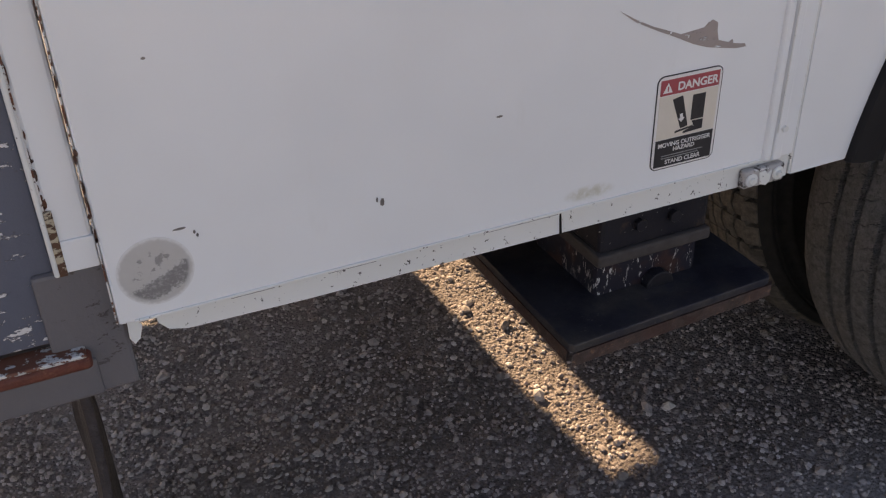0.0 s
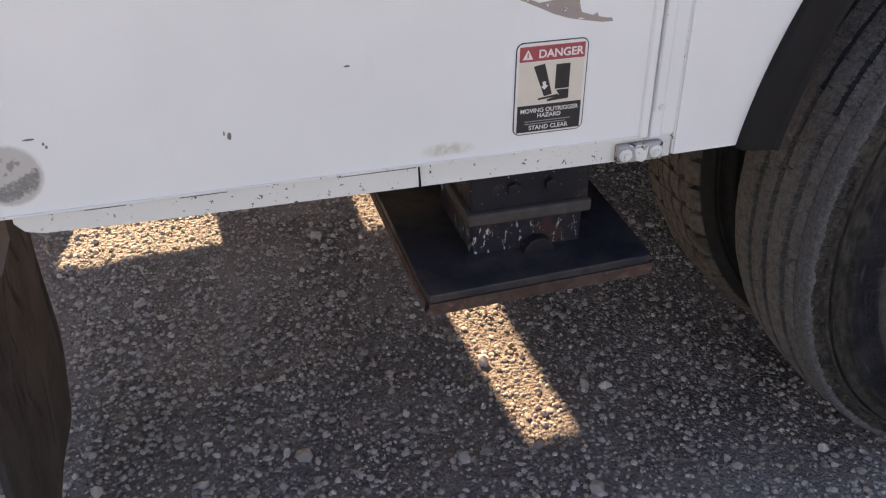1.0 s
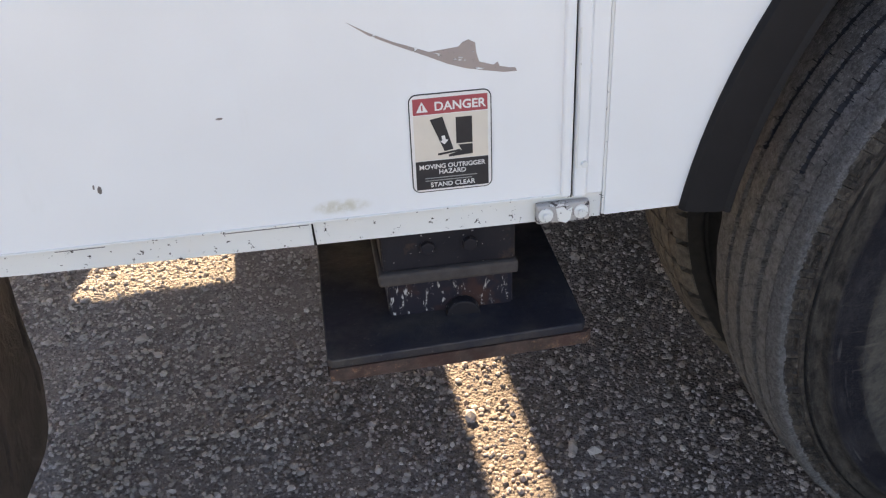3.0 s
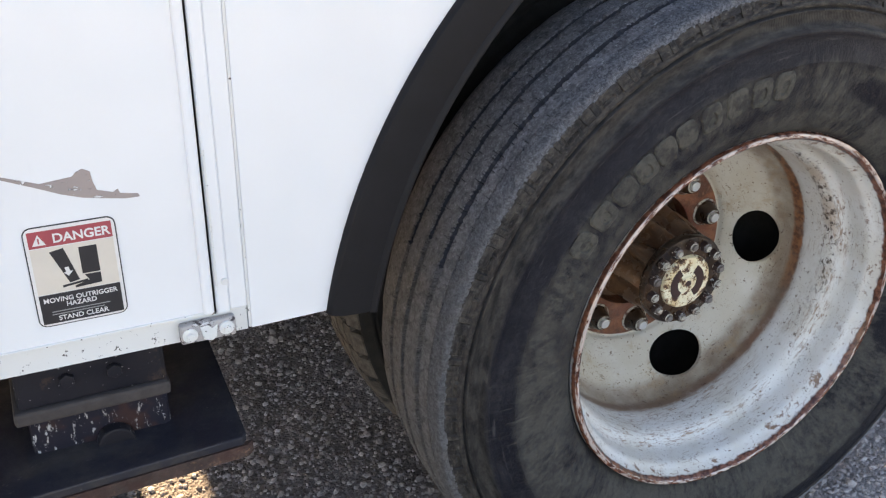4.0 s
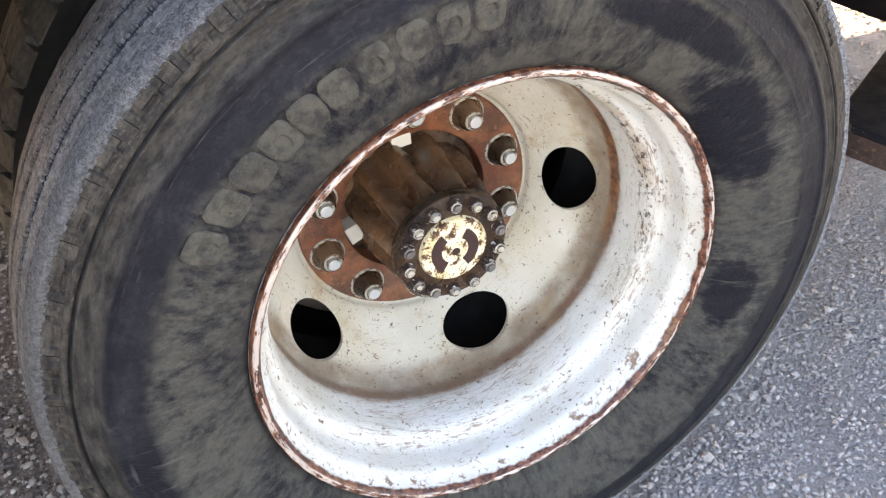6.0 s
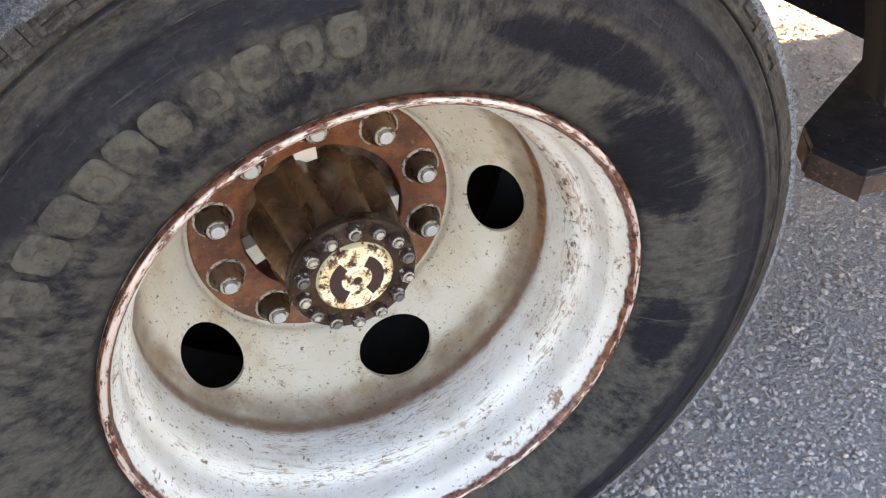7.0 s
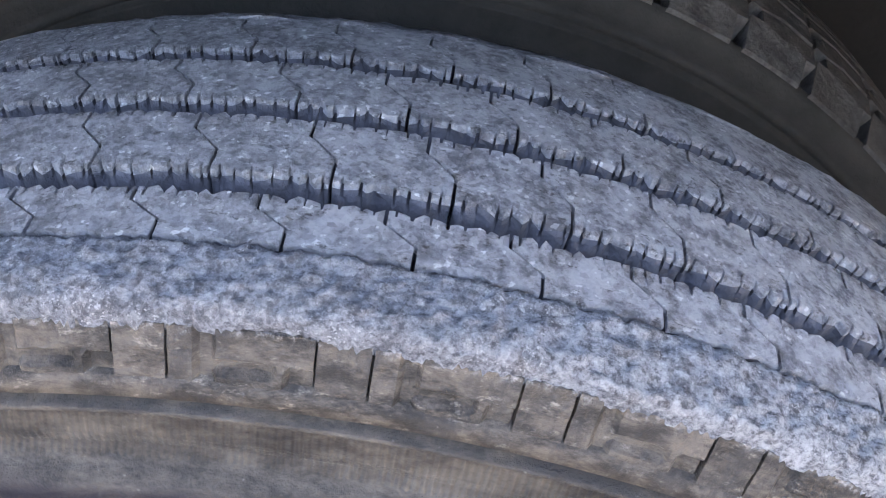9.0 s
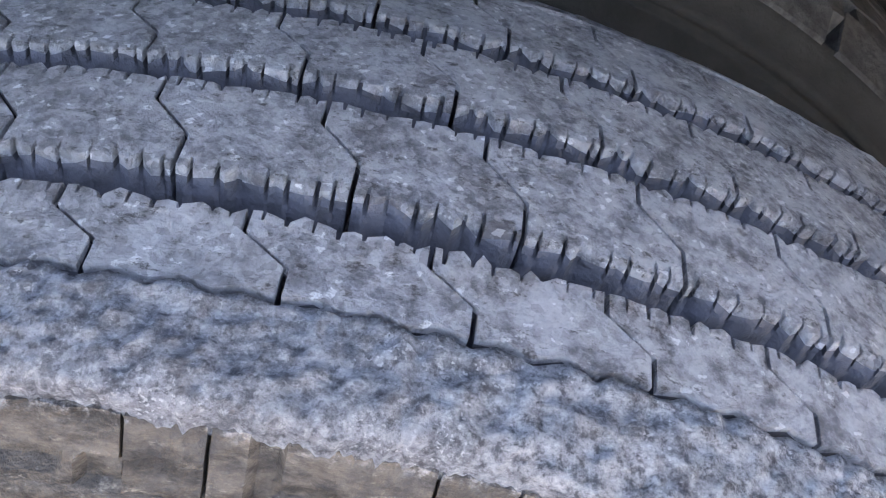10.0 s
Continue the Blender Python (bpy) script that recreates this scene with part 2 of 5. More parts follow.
def sidewall_rubber():
    """Black rubber, dusty over the lettering, rubbed black above it, brown and scuffed at the shoulder."""
    m = Mat("sidewall_rubber", 0.75, 0.0, 0.16)
    m.per_piece()
    r, turn_, ang, polar = side_polar(m)
    times = lambda a, b: m.math("MULTIPLY", a, b)
    black = m.mix(m.noise(34.0, 6.0, 0.7), (0.0045, 0.0045, 0.0075), (0.0145, 0.0145, 0.0215))
    tan = m.mix(m.noise(110.0, 8.0, 0.8), (0.028, 0.026, 0.024), (0.124, 0.117, 0.102))
    edge = m.math("ADD", r, times(m.noise(20.0, 7.0, 0.72), 0.06))
    band = times(m.step(r, 0.30, 0.316), m.step(edge, 0.456, 0.436))
    mottle = m.math("ADD", m.math("ADD", times(m.noise(8.0, 5.0, 0.6), 0.20), times(m.noise(26.0, 10.0, 0.78, polar(1.5, 1.0)), 0.40)), m.math("ADD", times(m.noise(70.0, 9.0, 0.8, polar(1.8, 0.8)), 0.28), times(m.noise(1.0, 8.0, 0.75, polar(120.0, 60.0)), 0.12)))
    # rubbed clean: two large black stains with smeared ends, and a run of smaller ones round the bead
    def stain(at, rad, wide, tall):
        u = m.math("DIVIDE", m.math("SUBTRACT", turn_, radians(at)), radians(wide))
        v = m.math("DIVIDE", m.math("SUBTRACT", r, rad), tall)
        return m.math("SUBTRACT", 1.0, m.math("ADD", times(u, u), times(v, v)))
    clean = m.math("MAXIMUM", stain(57.0, 0.345, 15.0, 0.040), m.math("MAXIMUM", stain(30.0, 0.385, 15.0, 0.020), m.math("MAXIMUM", stain(103.0, 0.350, 8.0, 0.030), m.math("SUBTRACT", m.math("MULTIPLY", m.math("MAXIMUM", stain(-24.0, 0.354, 42.0, 0.013), stain(-30.0, 0.393, 36.0, 0.028)), 0.4), 0.45))))
    clean = m.math("MAXIMUM", clean, -1.0)
    mottle = m.math("SUBTRACT", mottle, times(m.step(clean, -0.9, 0.8), 0.115))
    dust = times(m.step(mottle, 0.415, 0.540), band)
    col = m.mix(times(dust, 0.94), black, tan)
    haze = times(m.step(m.noise(24.0, 9.0, 0.78, polar(1.0, 1.6)), 0.44, 0.66), m.step(r, 0.405, 0.440))
    col = m.mix(times(haze, 0.36), col, (0.060, 0.058, 0.062))
    # pale smears across, scuffs along
    across = times(m.step(m.noise(1.0, 7.0, 0.72, polar(95.0, 9.0)), 0.56, 0.66), m.step(m.noise(5.0, 3.0), 0.47, 0.60))
    col = m.mix(times(across, 0.30), col, (0.15, 0.142, 0.12))
    # pale radial smears where something wet ran over the wall
    runs = times(m.step(m.noise(1.0, 6.0, 0.7, polar(110.0, 7.0)), 0.47, 0.70), times(m.step(turn_, radians(-4), radians(1)), m.step(turn_, radians(19), radians(9))))
    runs = times(runs, times(m.step(r, 0.325, 0.345), m.step(r, 0.440, 0.420)))
    col = m.mix(times(runs, 0.42), col, (0.110, 0.105, 0.090))
    scuff = times(m.step(m.noise(1.0, 7.0, 0.74, polar(11.0, 170.0)), 0.57, 0.67), m.step(r, 0.418, 0.435))
    col = m.mix(times(scuff, 0.45), col, (0.115, 0.110, 0.110))
    upper = m.step(m.math("ADD", r, times(m.noise(30.0, 6.0, 0.7), 0.014)), 0.4610, 0.4705)
    band_tan = m.mix(m.step(m.noise(42.0, 9.0, 0.78, polar(1.0, 2.5)), 0.36, 0.66), (0.013, 0.012, 0.012), (0.072, 0.064, 0.056))
    col = m.mix(times(upper, 0.92), col, band_tan)
    smudge, soot = m.noise(55.0, 9.0, 0.78, polar(1.0, 2.2)), m.noise(30.0, 8.0, 0.75, polar(2.6, 0.7))
    lug = m.mix(m.step(smudge, 0.40, 0.60), (0.014, 0.0125, 0.012), (0.068, 0.058, 0.050))
    lug = m.mix(m.step(soot, 0.48, 0.62, 0.0, 0.85), lug, (0.024, 0.022, 0.022))
    lug = m.mix(m.step(m.noise(150.0, 7.0, 0.78, polar(1.0, 2.0)), 0.55, 0.70, 0.0, 0.7), lug, (0.19, 0.17, 0.15))
    lug = m.mix(times(m.step(m.math("ADD", r, times(m.noise(90.0, 7.0, 0.78), 0.012)), 0.5120, 0.5165), m.step(m.noise(210.0, 6.0, 0.8), 0.46, 0.62, 0.0, 0.7)), lug, (0.24, 0.235, 0.24))
    col = m.mix(m.step(r, 0.4862, 0.4870), col, lug)
    col = m.mix(times(times(m.step(r, 0.4822, 0.4830), m.step(r, 0.4868, 0.4862)), m.step(m.noise(40.0, 5.0, 0.7), 0.36, 0.58, 0.15, 0.95)), col, (0.014, 0.014, 0.016))
    col = m.mix(m.step(m.noise(300.0, 4.0, 0.7), 0.64, 0.74, 0.0, 0.5), col, (0.15, 0.143, 0.135))
    hatch = m.math("SINE", times(ang, 2700.0))
    zone = times(times(m.step(r, 0.4645, 0.4660), m.step(r, 0.4800, 0.4788)), times(m.step(turn_, radians(-16), radians(-6)), m.step(turn_, radians(48), radians(30))))
    col = m.mix(times(times(m.step(hatch, 0.2, 0.8), zone), 0.28), col, (0.024, 0.022, 0.022))
    rel = m.math("ADD", m.math("ADD", m.noise(70.0, 6.0, 0.7), m.noise(260.0, 5.0, 0.7)), times(times(hatch, zone), -0.28))
    return m.done(col, m.step(dust, 0.0, 1.0, 0.52, 0.88), rel, 0.0022, 0.85)


def letter_rubber():
    """Raised rubber on the sidewall: dusty on top, rubbed black in patches."""
    m = Mat("dusty_raised_rubber", 0.8, 0.0, 0.22)
    tan = m.mix(m.noise(120.0, 8.0, 0.8), (0.036, 0.034, 0.029), (0.124, 0.116, 0.098))
    wear = m.math("ADD", m.math("MULTIPLY", m.noise(26.0, 8.0, 0.75), 0.6), m.math("MULTIPLY", m.noise(80.0, 8.0, 0.78), 0.4))
    col = m.mix(m.step(wear, 0.40, 0.56), (0.034, 0.032, 0.031), tan)
    return m.done(col, None, m.noise(160.0, 6.0, 0.7), 0.002, 0.8)


def wheel_paint():
    """Cream-white wheel paint, tan in the dish, with rust in the gutter and at the scratches."""
    m = Mat("wheel_paint", 0.45)
    r, y = m.radius(), m.xyz()[1]
    col = m.mix(m.step(m.noise(11.0, 4.0), 0.35, 0.68), (0.72, 0.715, 0.695), (0.62, 0.595, 0.54))
    tan = m.step(y, 0.104, 0.128)
    col = m.mix(m.math("MULTIPLY", tan, m.step(m.noise(9.0, 5.0), 0.25, 0.7, 0.55, 1.0)), col, (0.50, 0.44, 0.335))
    gutter = m.math("MULTIPLY", m.step(y, 0.118, 0.150), m.step(y, 0.205, 0.170))
    gutter = m.math("MULTIPLY", gutter, m.step(r, 0.236, 0.246))
    col = m.mix(m.math("MULTIPLY", gutter, m.step(m.noise(20.0, 6.0, 0.7), 0.40, 0.66, 0.18, 0.75)), col, (0.21, 0.115, 0.06))
    x, _, z = m.xyz()
    hoop = m.t.nodes.new("ShaderNodeCombineXYZ")
    for socket, value in zip(hoop.inputs, (m.math("MULTIPLY", m.math("ARCTAN2", z, x), 5.0), m.math("MULTIPLY", y, 110.0), m.math("MULTIPLY", r, 60.0))):
        m.put(socket, value)
    streak = m.step(m.noise(2.3, 9.0, 0.8, hoop.outputs[0]), 0.565, 0.615)
    streak = m.math("MULTIPLY", streak, m.step(m.noise(7.0, 3.0), 0.37, 0.55))
    col = m.mix(m.math("MULTIPLY", streak, 0.7), col, (0.26, 0.15, 0.08))
    y_rough = m.math("ADD", y, m.math("MULTIPLY", m.math("SUBTRACT", m.noise(60.0, 6.0, 0.75), 0.5), 0.012))
    seam = m.math("MULTIPLY", m.step(y_rough, 0.101, 0.110), m.step(y_rough, 0.131, 0.117))
    col = m.mix(m.math("MULTIPLY", seam, m.step(m.noise(13.0, 8.0, 0.75), 0.28, 0.52, 0.3, 0.92)), col, m.mix(m.noise(40.0, 5.0), (0.11, 0.040, 0.025), (0.25, 0.105, 0.055)))
    spill = m.math("MULTIPLY", m.step(y, 0.030, 0.100), m.step(y, 0.130, 0.108))
    fine_hoop = m.step(m.noise(1.9, 9.0, 0.8, hoop.outputs[0]), 0.515, 0.585)
    col = m.mix(m.math("MULTIPLY", m.math("MULTIPLY", spill, fine_hoop), m.step(m.noise(6.0, 3.0), 0.44, 0.60, 0.0, 0.7)), col, (0.25, 0.135, 0.07))
    col = m.mix(m.step(m.noise(150.0, 3.0, 0.7), 0.635, 0.665, 0.0, 0.9), col, (0.13, 0.07, 0.035))
    # brown over the seam with the corner's shade in its colour, stains of the dish, flaking rust behind the lip
    wash_shade = m.math("MULTIPLY", m.step(y, 0.088, 0.116), m.step(y, 0.172, 0.136))
    col = m.mix(m.math("MULTIPLY", wash_shade, m.step(m.noise(8.0, 5.0, 0.65), 0.30, 0.60, 0.22, 0.8)), col, (0.170, 0.118, 0.082))
    blotch = m.math("MULTIPLY", tan, m.step(m.noise(17.0, 7.0, 0.7), 0.52, 0.68, 0.0, 0.55))
    col = m.mix(blotch, col, (0.36, 0.235, 0.125))
    step_line = m.math("MULTIPLY", m.step(y_rough, 0.022, 0.030), m.step(y_rough, 0.060, 0.040))
    col = m.mix(m.math("MULTIPLY", step_line, m.math("MULTIPLY", fine_hoop, m.step(m.noise(7.0, 7.0, 0.72), 0.42, 0.55, 0.0, 0.8))), col, m.mix(m.noise(60.0, 5.0), (0.16, 0.070, 0.035), (0.34, 0.21, 0.12)))
    ang = m.math("ARCTAN2", z, x)
    upper = m.math("MULTIPLY", m.step(ang, -0.5, 0.1), m.step(ang, 1.5, 1.0))
    weld = m.math("MULTIPLY", m.step(y_rough, 0.102, 0.108), m.step(y_rough, 0.130, 0.121))
    weld = m.math("MULTIPLY", m.math("MULTIPLY", weld, upper), m.step(m.noise(24.0, 6.0, 0.7), 0.34, 0.50, 0.4, 0.95))
    col = m.mix(weld, col, m.mix(m.step(m.noise(70.0, 5.0), 0.4, 0.6), (0.10, 0.034, 0.016), (0.30, 0.125, 0.052)))
    scuffed = m.math("MULTIPLY", m.math("MULTIPLY", m.step(y_rough, 0.036, 0.044), m.step(y_rough, 0.066, 0.058)), upper)
    col = m.mix(m.math("MULTIPLY", scuffed, m.step(m.noise(18.0, 5.0), 0.40, 0.60, 0.0, 0.55)), col, (0.44, 0.31, 0.20))
    col = m.mix(m.math("MULTIPLY", scuffed, m.step(m.noise(75.0, 7.0, 0.75, m.stretch(1, 1.6, 1)), 0.525, 0.55, 0.0, 0.95)), col, (0.045, 0.022, 0.012))
    near_lip = m.math("MULTIPLY", m.step(y, 0.012, -0.020), m.step(m.noise(38.0, 8.0, 0.76), 0.555, 0.61))
    col = m.mix(m.math("MULTIPLY", near_lip, 0.9), col, m.mix(m.noise(90.0, 5.0), (0.085, 0.034, 0.018), (0.27, 0.135, 0.065)))
    col = m.mix(m.math("MULTIPLY", m.step(m.noise(420.0, 2.0, 0.6), 0.66, 0.70), m.step(m.noise(8.0), 0.4, 0.6)), col, (0.10, 0.05, 0.025))
    chip = m.math("MULTIPLY", m.step(m.noise(80.0, 7.0, 0.72, m.stretch(1, 1.5, 1)), 0.612, 0.63), m.step(m.noise(9.0, 3.0), 0.44, 0.56))
    col = m.mix(m.math("MULTIPLY", chip, 0.95), col, m.mix(m.noise(120.0, 4.0), (0.035, 0.017, 0.010), (0.14, 0.070, 0.035)))
    lip = m.step(m.math("ADD", y, m.math("MULTIPLY", m.noise(45.0, 6.0, 0.7), 0.014)), -0.0225, -0.0265)
    worn = m.mix(m.step(m.noise(75.0, 7.0, 0.75), 0.40, 0.60), (0.060, 0.022, 0.015), (0.205, 0.078, 0.045))
    # the lip's highlights, put into the colour as pale streaks along its crest
    bare = m.math("MULTIPLY", m.step(m.math("ADD", m.math("MULTIPLY", m.noise(2.6, 7.0, 0.75, hoop.outputs[0]), 0.75), m.math("MULTIPLY", m.noise(9.0, 3.0), 0.25)), 0.475, 0.535), m.step(y, -0.0380, -0.0398))
    worn = m.mix(m.math("MULTIPLY", bare, 0.85), worn, (0.74, 0.61, 0.54))
    col = m.mix(lip, col, worn)
    return m.done(col, m.step(lip, 0.0, 1.0, 0.45, 0.26), m.noise(70.0, 5.0, 0.7), 0.0010, 0.5, m.math("MULTIPLY", bare, m.math("MULTIPLY", lip, 0.25)))


def cap_paint():
    m = Mat("cap_paint", 0.45)
    rough_patch = m.noise(75.0, 6.0, 0.75)
    col = m.mix(m.step(m.noise(30.0, 3.0), 0.4, 0.7), (0.80, 0.74, 0.55), (0.70, 0.56, 0.32))
    col = m.mix(m.step(rough_patch, 0.49, 0.56), col, (0.42, 0.22, 0.07))
    col = m.mix(m.step(rough_patch, 0.535, 0.575), col, (0.060, 0.024, 0.014))
    return m.done(col, None, m.noise(160.0, 5.0), 0.0018, 0.8)


def oily_rust(name="oily_rust", dark=1.0):
    m = Mat(name, 0.3)
    col = m.mix(m.step(m.noise(16.0, 6.0, 0.65, m.stretch(1, 0.35, 1)), 0.36, 0.66), (0.042 * dark, 0.021 * dark, 0.013 * dark), (0.215 * dark, 0.112 * dark, 0.058 * dark))
    col = m.mix(m.step(m.noise(140.0, 5.0, 0.7), 0.60, 0.70, 0.0, 0.6), col, (0.20, 0.12, 0.07))
    return m.done(col, m.step(m.noise(30.0, 4.0), 0.38, 0.64, 0.10, 0.42), m.noise(60.0, 5.0), 0.002, 0.6)


def gravel(name, pebble=False):
    m = Mat(name, 0.95)
    gx, gy, _ = m.xyz()
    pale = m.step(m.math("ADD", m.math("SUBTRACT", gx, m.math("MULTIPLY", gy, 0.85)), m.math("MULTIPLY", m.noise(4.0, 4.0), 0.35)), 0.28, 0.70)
    # near and front paint the sky's light on open ground into the colour
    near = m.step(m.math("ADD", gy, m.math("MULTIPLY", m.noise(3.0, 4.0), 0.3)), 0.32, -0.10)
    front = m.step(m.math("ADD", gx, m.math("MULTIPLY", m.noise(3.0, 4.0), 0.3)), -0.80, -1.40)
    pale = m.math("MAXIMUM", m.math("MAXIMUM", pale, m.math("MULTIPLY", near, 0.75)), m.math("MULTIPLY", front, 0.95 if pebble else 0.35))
    if pebble:
        geo = m.t.nodes.new("ShaderNodeNewGeometry").outputs["Random Per Island"]
        ramp = m.t.nodes.new("ShaderNodeValToRGB")
        m.put(ramp.inputs[0], geo)
        e = ramp.color_ramp.elements
        e[0].position, e[0].color = 0.0, (0.215, 0.176, 0.155, 1)
        e[1].position, e[1].color = 1.0, (0.70, 0.63, 0.58, 1)
        for p, c in ((0.35, (0.34, 0.277, 0.256)), (0.66, (0.42, 0.355, 0.334)), (0.93, (0.53, 0.458, 0.43))):
            q = e.new(p)
            q.color = (*c, 1)
        col = m.mix(m.noise(90.0, 5.0, 0.7), ramp.outputs[0], m.mix(0.5, ramp.outputs[0], (0.20, 0.172, 0.152)))
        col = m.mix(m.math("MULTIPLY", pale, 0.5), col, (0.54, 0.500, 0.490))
        return m.done(col, None, m.noise(260.0, 5.0), 0.002, 0.6)
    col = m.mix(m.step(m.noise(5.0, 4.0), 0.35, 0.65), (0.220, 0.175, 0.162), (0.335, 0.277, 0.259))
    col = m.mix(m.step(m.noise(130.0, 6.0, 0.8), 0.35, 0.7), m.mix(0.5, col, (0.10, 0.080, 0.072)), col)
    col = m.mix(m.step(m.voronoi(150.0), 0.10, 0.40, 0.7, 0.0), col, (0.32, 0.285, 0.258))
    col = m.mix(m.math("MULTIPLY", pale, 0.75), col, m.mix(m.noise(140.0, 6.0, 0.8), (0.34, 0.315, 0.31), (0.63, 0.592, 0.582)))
    rel = m.math("SUBTRACT", m.math("MULTIPLY", m.noise(210.0, 6.0, 0.75), 0.9), m.math("ADD", m.voronoi(130.0), m.math("MULTIPLY", m.voronoi(60.0), 0.6)))
    return m.done(col, None, rel, 0.010, 1.0)


def faded_sticker(cx, cz):
    """Round faded sticker: a dark slanting band and scraps of print, its rim worn into the paint."""
    m = Mat("faded_sticker", 0.5)
    x, y, z = m.xyz()
    u = m.math("DIVIDE", m.math("SUBTRACT", x, cx), 0.0365)
    v = m.math("DIVIDE", m.math("SUBTRACT", z, cz), 0.0365)
    d = m.math("SQRT", m.math("ADD", m.math("MULTIPLY", u, u), m.math("MULTIPLY", v, v)))
    rag = m.math("MULTIPLY", m.math("SUBTRACT", m.noise(160.0, 7.0, 0.75), 0.5), 0.9)
    col = m.mix(m.noise(45.0, 6.0, 0.7), (0.44, 0.425, 0.41), (0.55, 0.535, 0.515))
    lean = m.math("ADD", m.math("SUBTRACT", v, m.math("MULTIPLY", u, 0.42)), m.math("ADD", rag, 0.30))
    band = m.math("MULTIPLY", m.step(lean, -0.56, -0.42), m.step(lean, 0.14, 0.02))
    band = m.math("MULTIPLY", band, m.step(d, 0.90, 0.80))
    scraps = m.math("MULTIPLY", m.step(m.noise(85.0, 4.0, 0.6), 0.52, 0.57), m.math("MULTIPLY", m.step(lean, 0.30, 0.40), m.step(d, 0.66, 0.55)))
    dark = m.math("MAXIMUM", band, m.math("MULTIPLY", scraps, 0.8))
    col = m.mix(m.math("MULTIPLY", dark, m.step(m.noise(220.0, 5.0, 0.7), 0.3, 0.55, 0.45, 0.95)), col, (0.20, 0.19, 0.19))
    col = m.mix(m.step(m.math("ADD", d, m.math("MULTIPLY", rag, 0.22)), 0.88, 1.0, 0.0, 0.85), col, (0.74, 0.74, 0.74))
    return m.done(col, None, m.noise(90.0, 4.0), 0.0004, 0.4)


WHITE = white_paint("white_paint")
WHITE_CHIPPED = white_paint("white_paint_chipped", (0.72, 0.72, 0.70), 0.058)
RUST_RED = rust("rust_red", (0.25, 0.088, 0.040), (0.080, 0.029, 0.017), 0.5)
PAD_EDGE = rust("dull_rust", (0.082, 0.046, 0.037), (0.042, 0.026, 0.021))
LEDGE_RUST = rust("ledge_rust", (0.20, 0.060, 0.036), (0.10, 0.032, 0.022))
SPOT_RUST = rust("spot_rust", (0.13, 0.048, 0.026), (0.035, 0.020, 0.015))
FRAME = rust("frame_bounce_brown", (0.085, 0.050, 0.030), (0.040, 0.026, 0.018))
BLACK_RUBBER = plain("flare_rubber", (0.010, 0.0095, 0.011), 0.62, 0, 30.0, 0.35, 0.001, 0.22)
DARK = plain("underbody_black", (0.010, 0.0085, 0.008), 0.8, 0, 20.0, 0.6, 0.003, 0.15)
STEEL_BLACK, STEEL_SCRAPED, PAD_STEEL = black_steel("black_steel"), scraped_steel("scraped_steel"), dusty_steel("dusty_pad_steel")
TREAD, SHOULDER, SIDEWALL = tread_rubber(), shoulder_rubber(), sidewall_rubber()
OLD_SIDE = plain("old_sidewall_rubber", (0.024, 0.022, 0.020), 0.85, 0, 40.0, 0.6, 0.003, 0.2)


def old_tread_rubber():
    """Block tread, caked with tan dust at the front and darker grey on top."""
    m = Mat("old_tread_rubber", 0.85, 0.0, 0.2)
    fine, broad = m.noise(70.0, 7.0, 0.75), m.noise(14.0, 5.0, 0.65)
    grey = m.mix(m.step(fine, 0.35, 0.65), (0.030, 0.027, 0.025), (0.080, 0.074, 0.070))
    dust = m.mix(m.step(fine, 0.3, 0.7), (0.075, 0.064, 0.054), (0.165, 0.142, 0.120))
    col = m.mix(rear_tone(m, -50, -8), dust, grey)
    col = m.mix(m.step(broad, 0.50, 0.68, 0.0, 0.6), col, (0.036, 0.033, 0.031))
    return m.done(col, None, m.math("ADD", fine, broad), 0.005, 0.8)


OLD_TREAD = old_tread_rubber()
# Less worn rubber down the grooves, with the grooves' shade in its dark colour
DEEP = plain("shaded_groove_wall_rubber", (0.038, 0.040, 0.052), 0.85, 0, 85.0, 0.8, 0.005)
GROOVE = plain("shaded_groove_floor_rubber", (0.013, 0.014, 0.021), 0.85, 0, 90.0, 0.5)
WHEEL, CAP, OIL, OIL_DARK = wheel_paint(), cap_paint(), oily_rust(), oily_rust("oily_steel", 0.32)
INNER_WHEEL = plain("inner_wheel_dust", (0.16, 0.125, 0.10), 0.8, 0, 30.0, 0.5, 0.002)
LEDGE_DUST = plain("dusty_ledge", (0.058, 0.050, 0.048), 0.75, 0, 40.0, 0.5, 0.0015, 0.25)
PIT = plain("dark_rust_pit", (0.040, 0.016, 0.013), 0.5, 0, 90.0, 0.5)
BRIGHT = plain("bright_steel", (0.62, 0.62, 0.62), 0.4, 0.6, 150.0, 0.2)
DULL = plain("dull_steel", (0.22, 0.20, 0.19), 0.45, 0.7, 120.0, 0.4)
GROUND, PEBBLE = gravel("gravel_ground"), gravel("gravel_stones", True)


def flap_rubber():
    """Old rubber, creased aslant and dusty, darker towards its foot where it is damp."""
    m = Mat("mudflap_rubber", 0.7)
    broad, fine = m.noise(7.0, 6.0, 0.65), m.noise(90.0, 6.0, 0.7)
    crease = m.step(m.noise(13.0, 7.0, 0.68, m.stretch(1.0, 1.0, 0.75), 0.6), 0.40, 0.62)
    col = m.mix(m.step(broad, 0.34, 0.64), (0.020, 0.016, 0.0175), (0.056, 0.044, 0.044))
    col = m.mix(m.math("MULTIPLY", crease, 0.3), col, (0.085, 0.068, 0.064))
    col = m.mix(m.step(fine, 0.60, 0.72, 0.0, 0.5), col, (0.12, 0.105, 0.095))
    return m.done(col, None, m.math("ADD", m.math("MULTIPLY", crease, 1.4), fine), 0.004, 0.8)


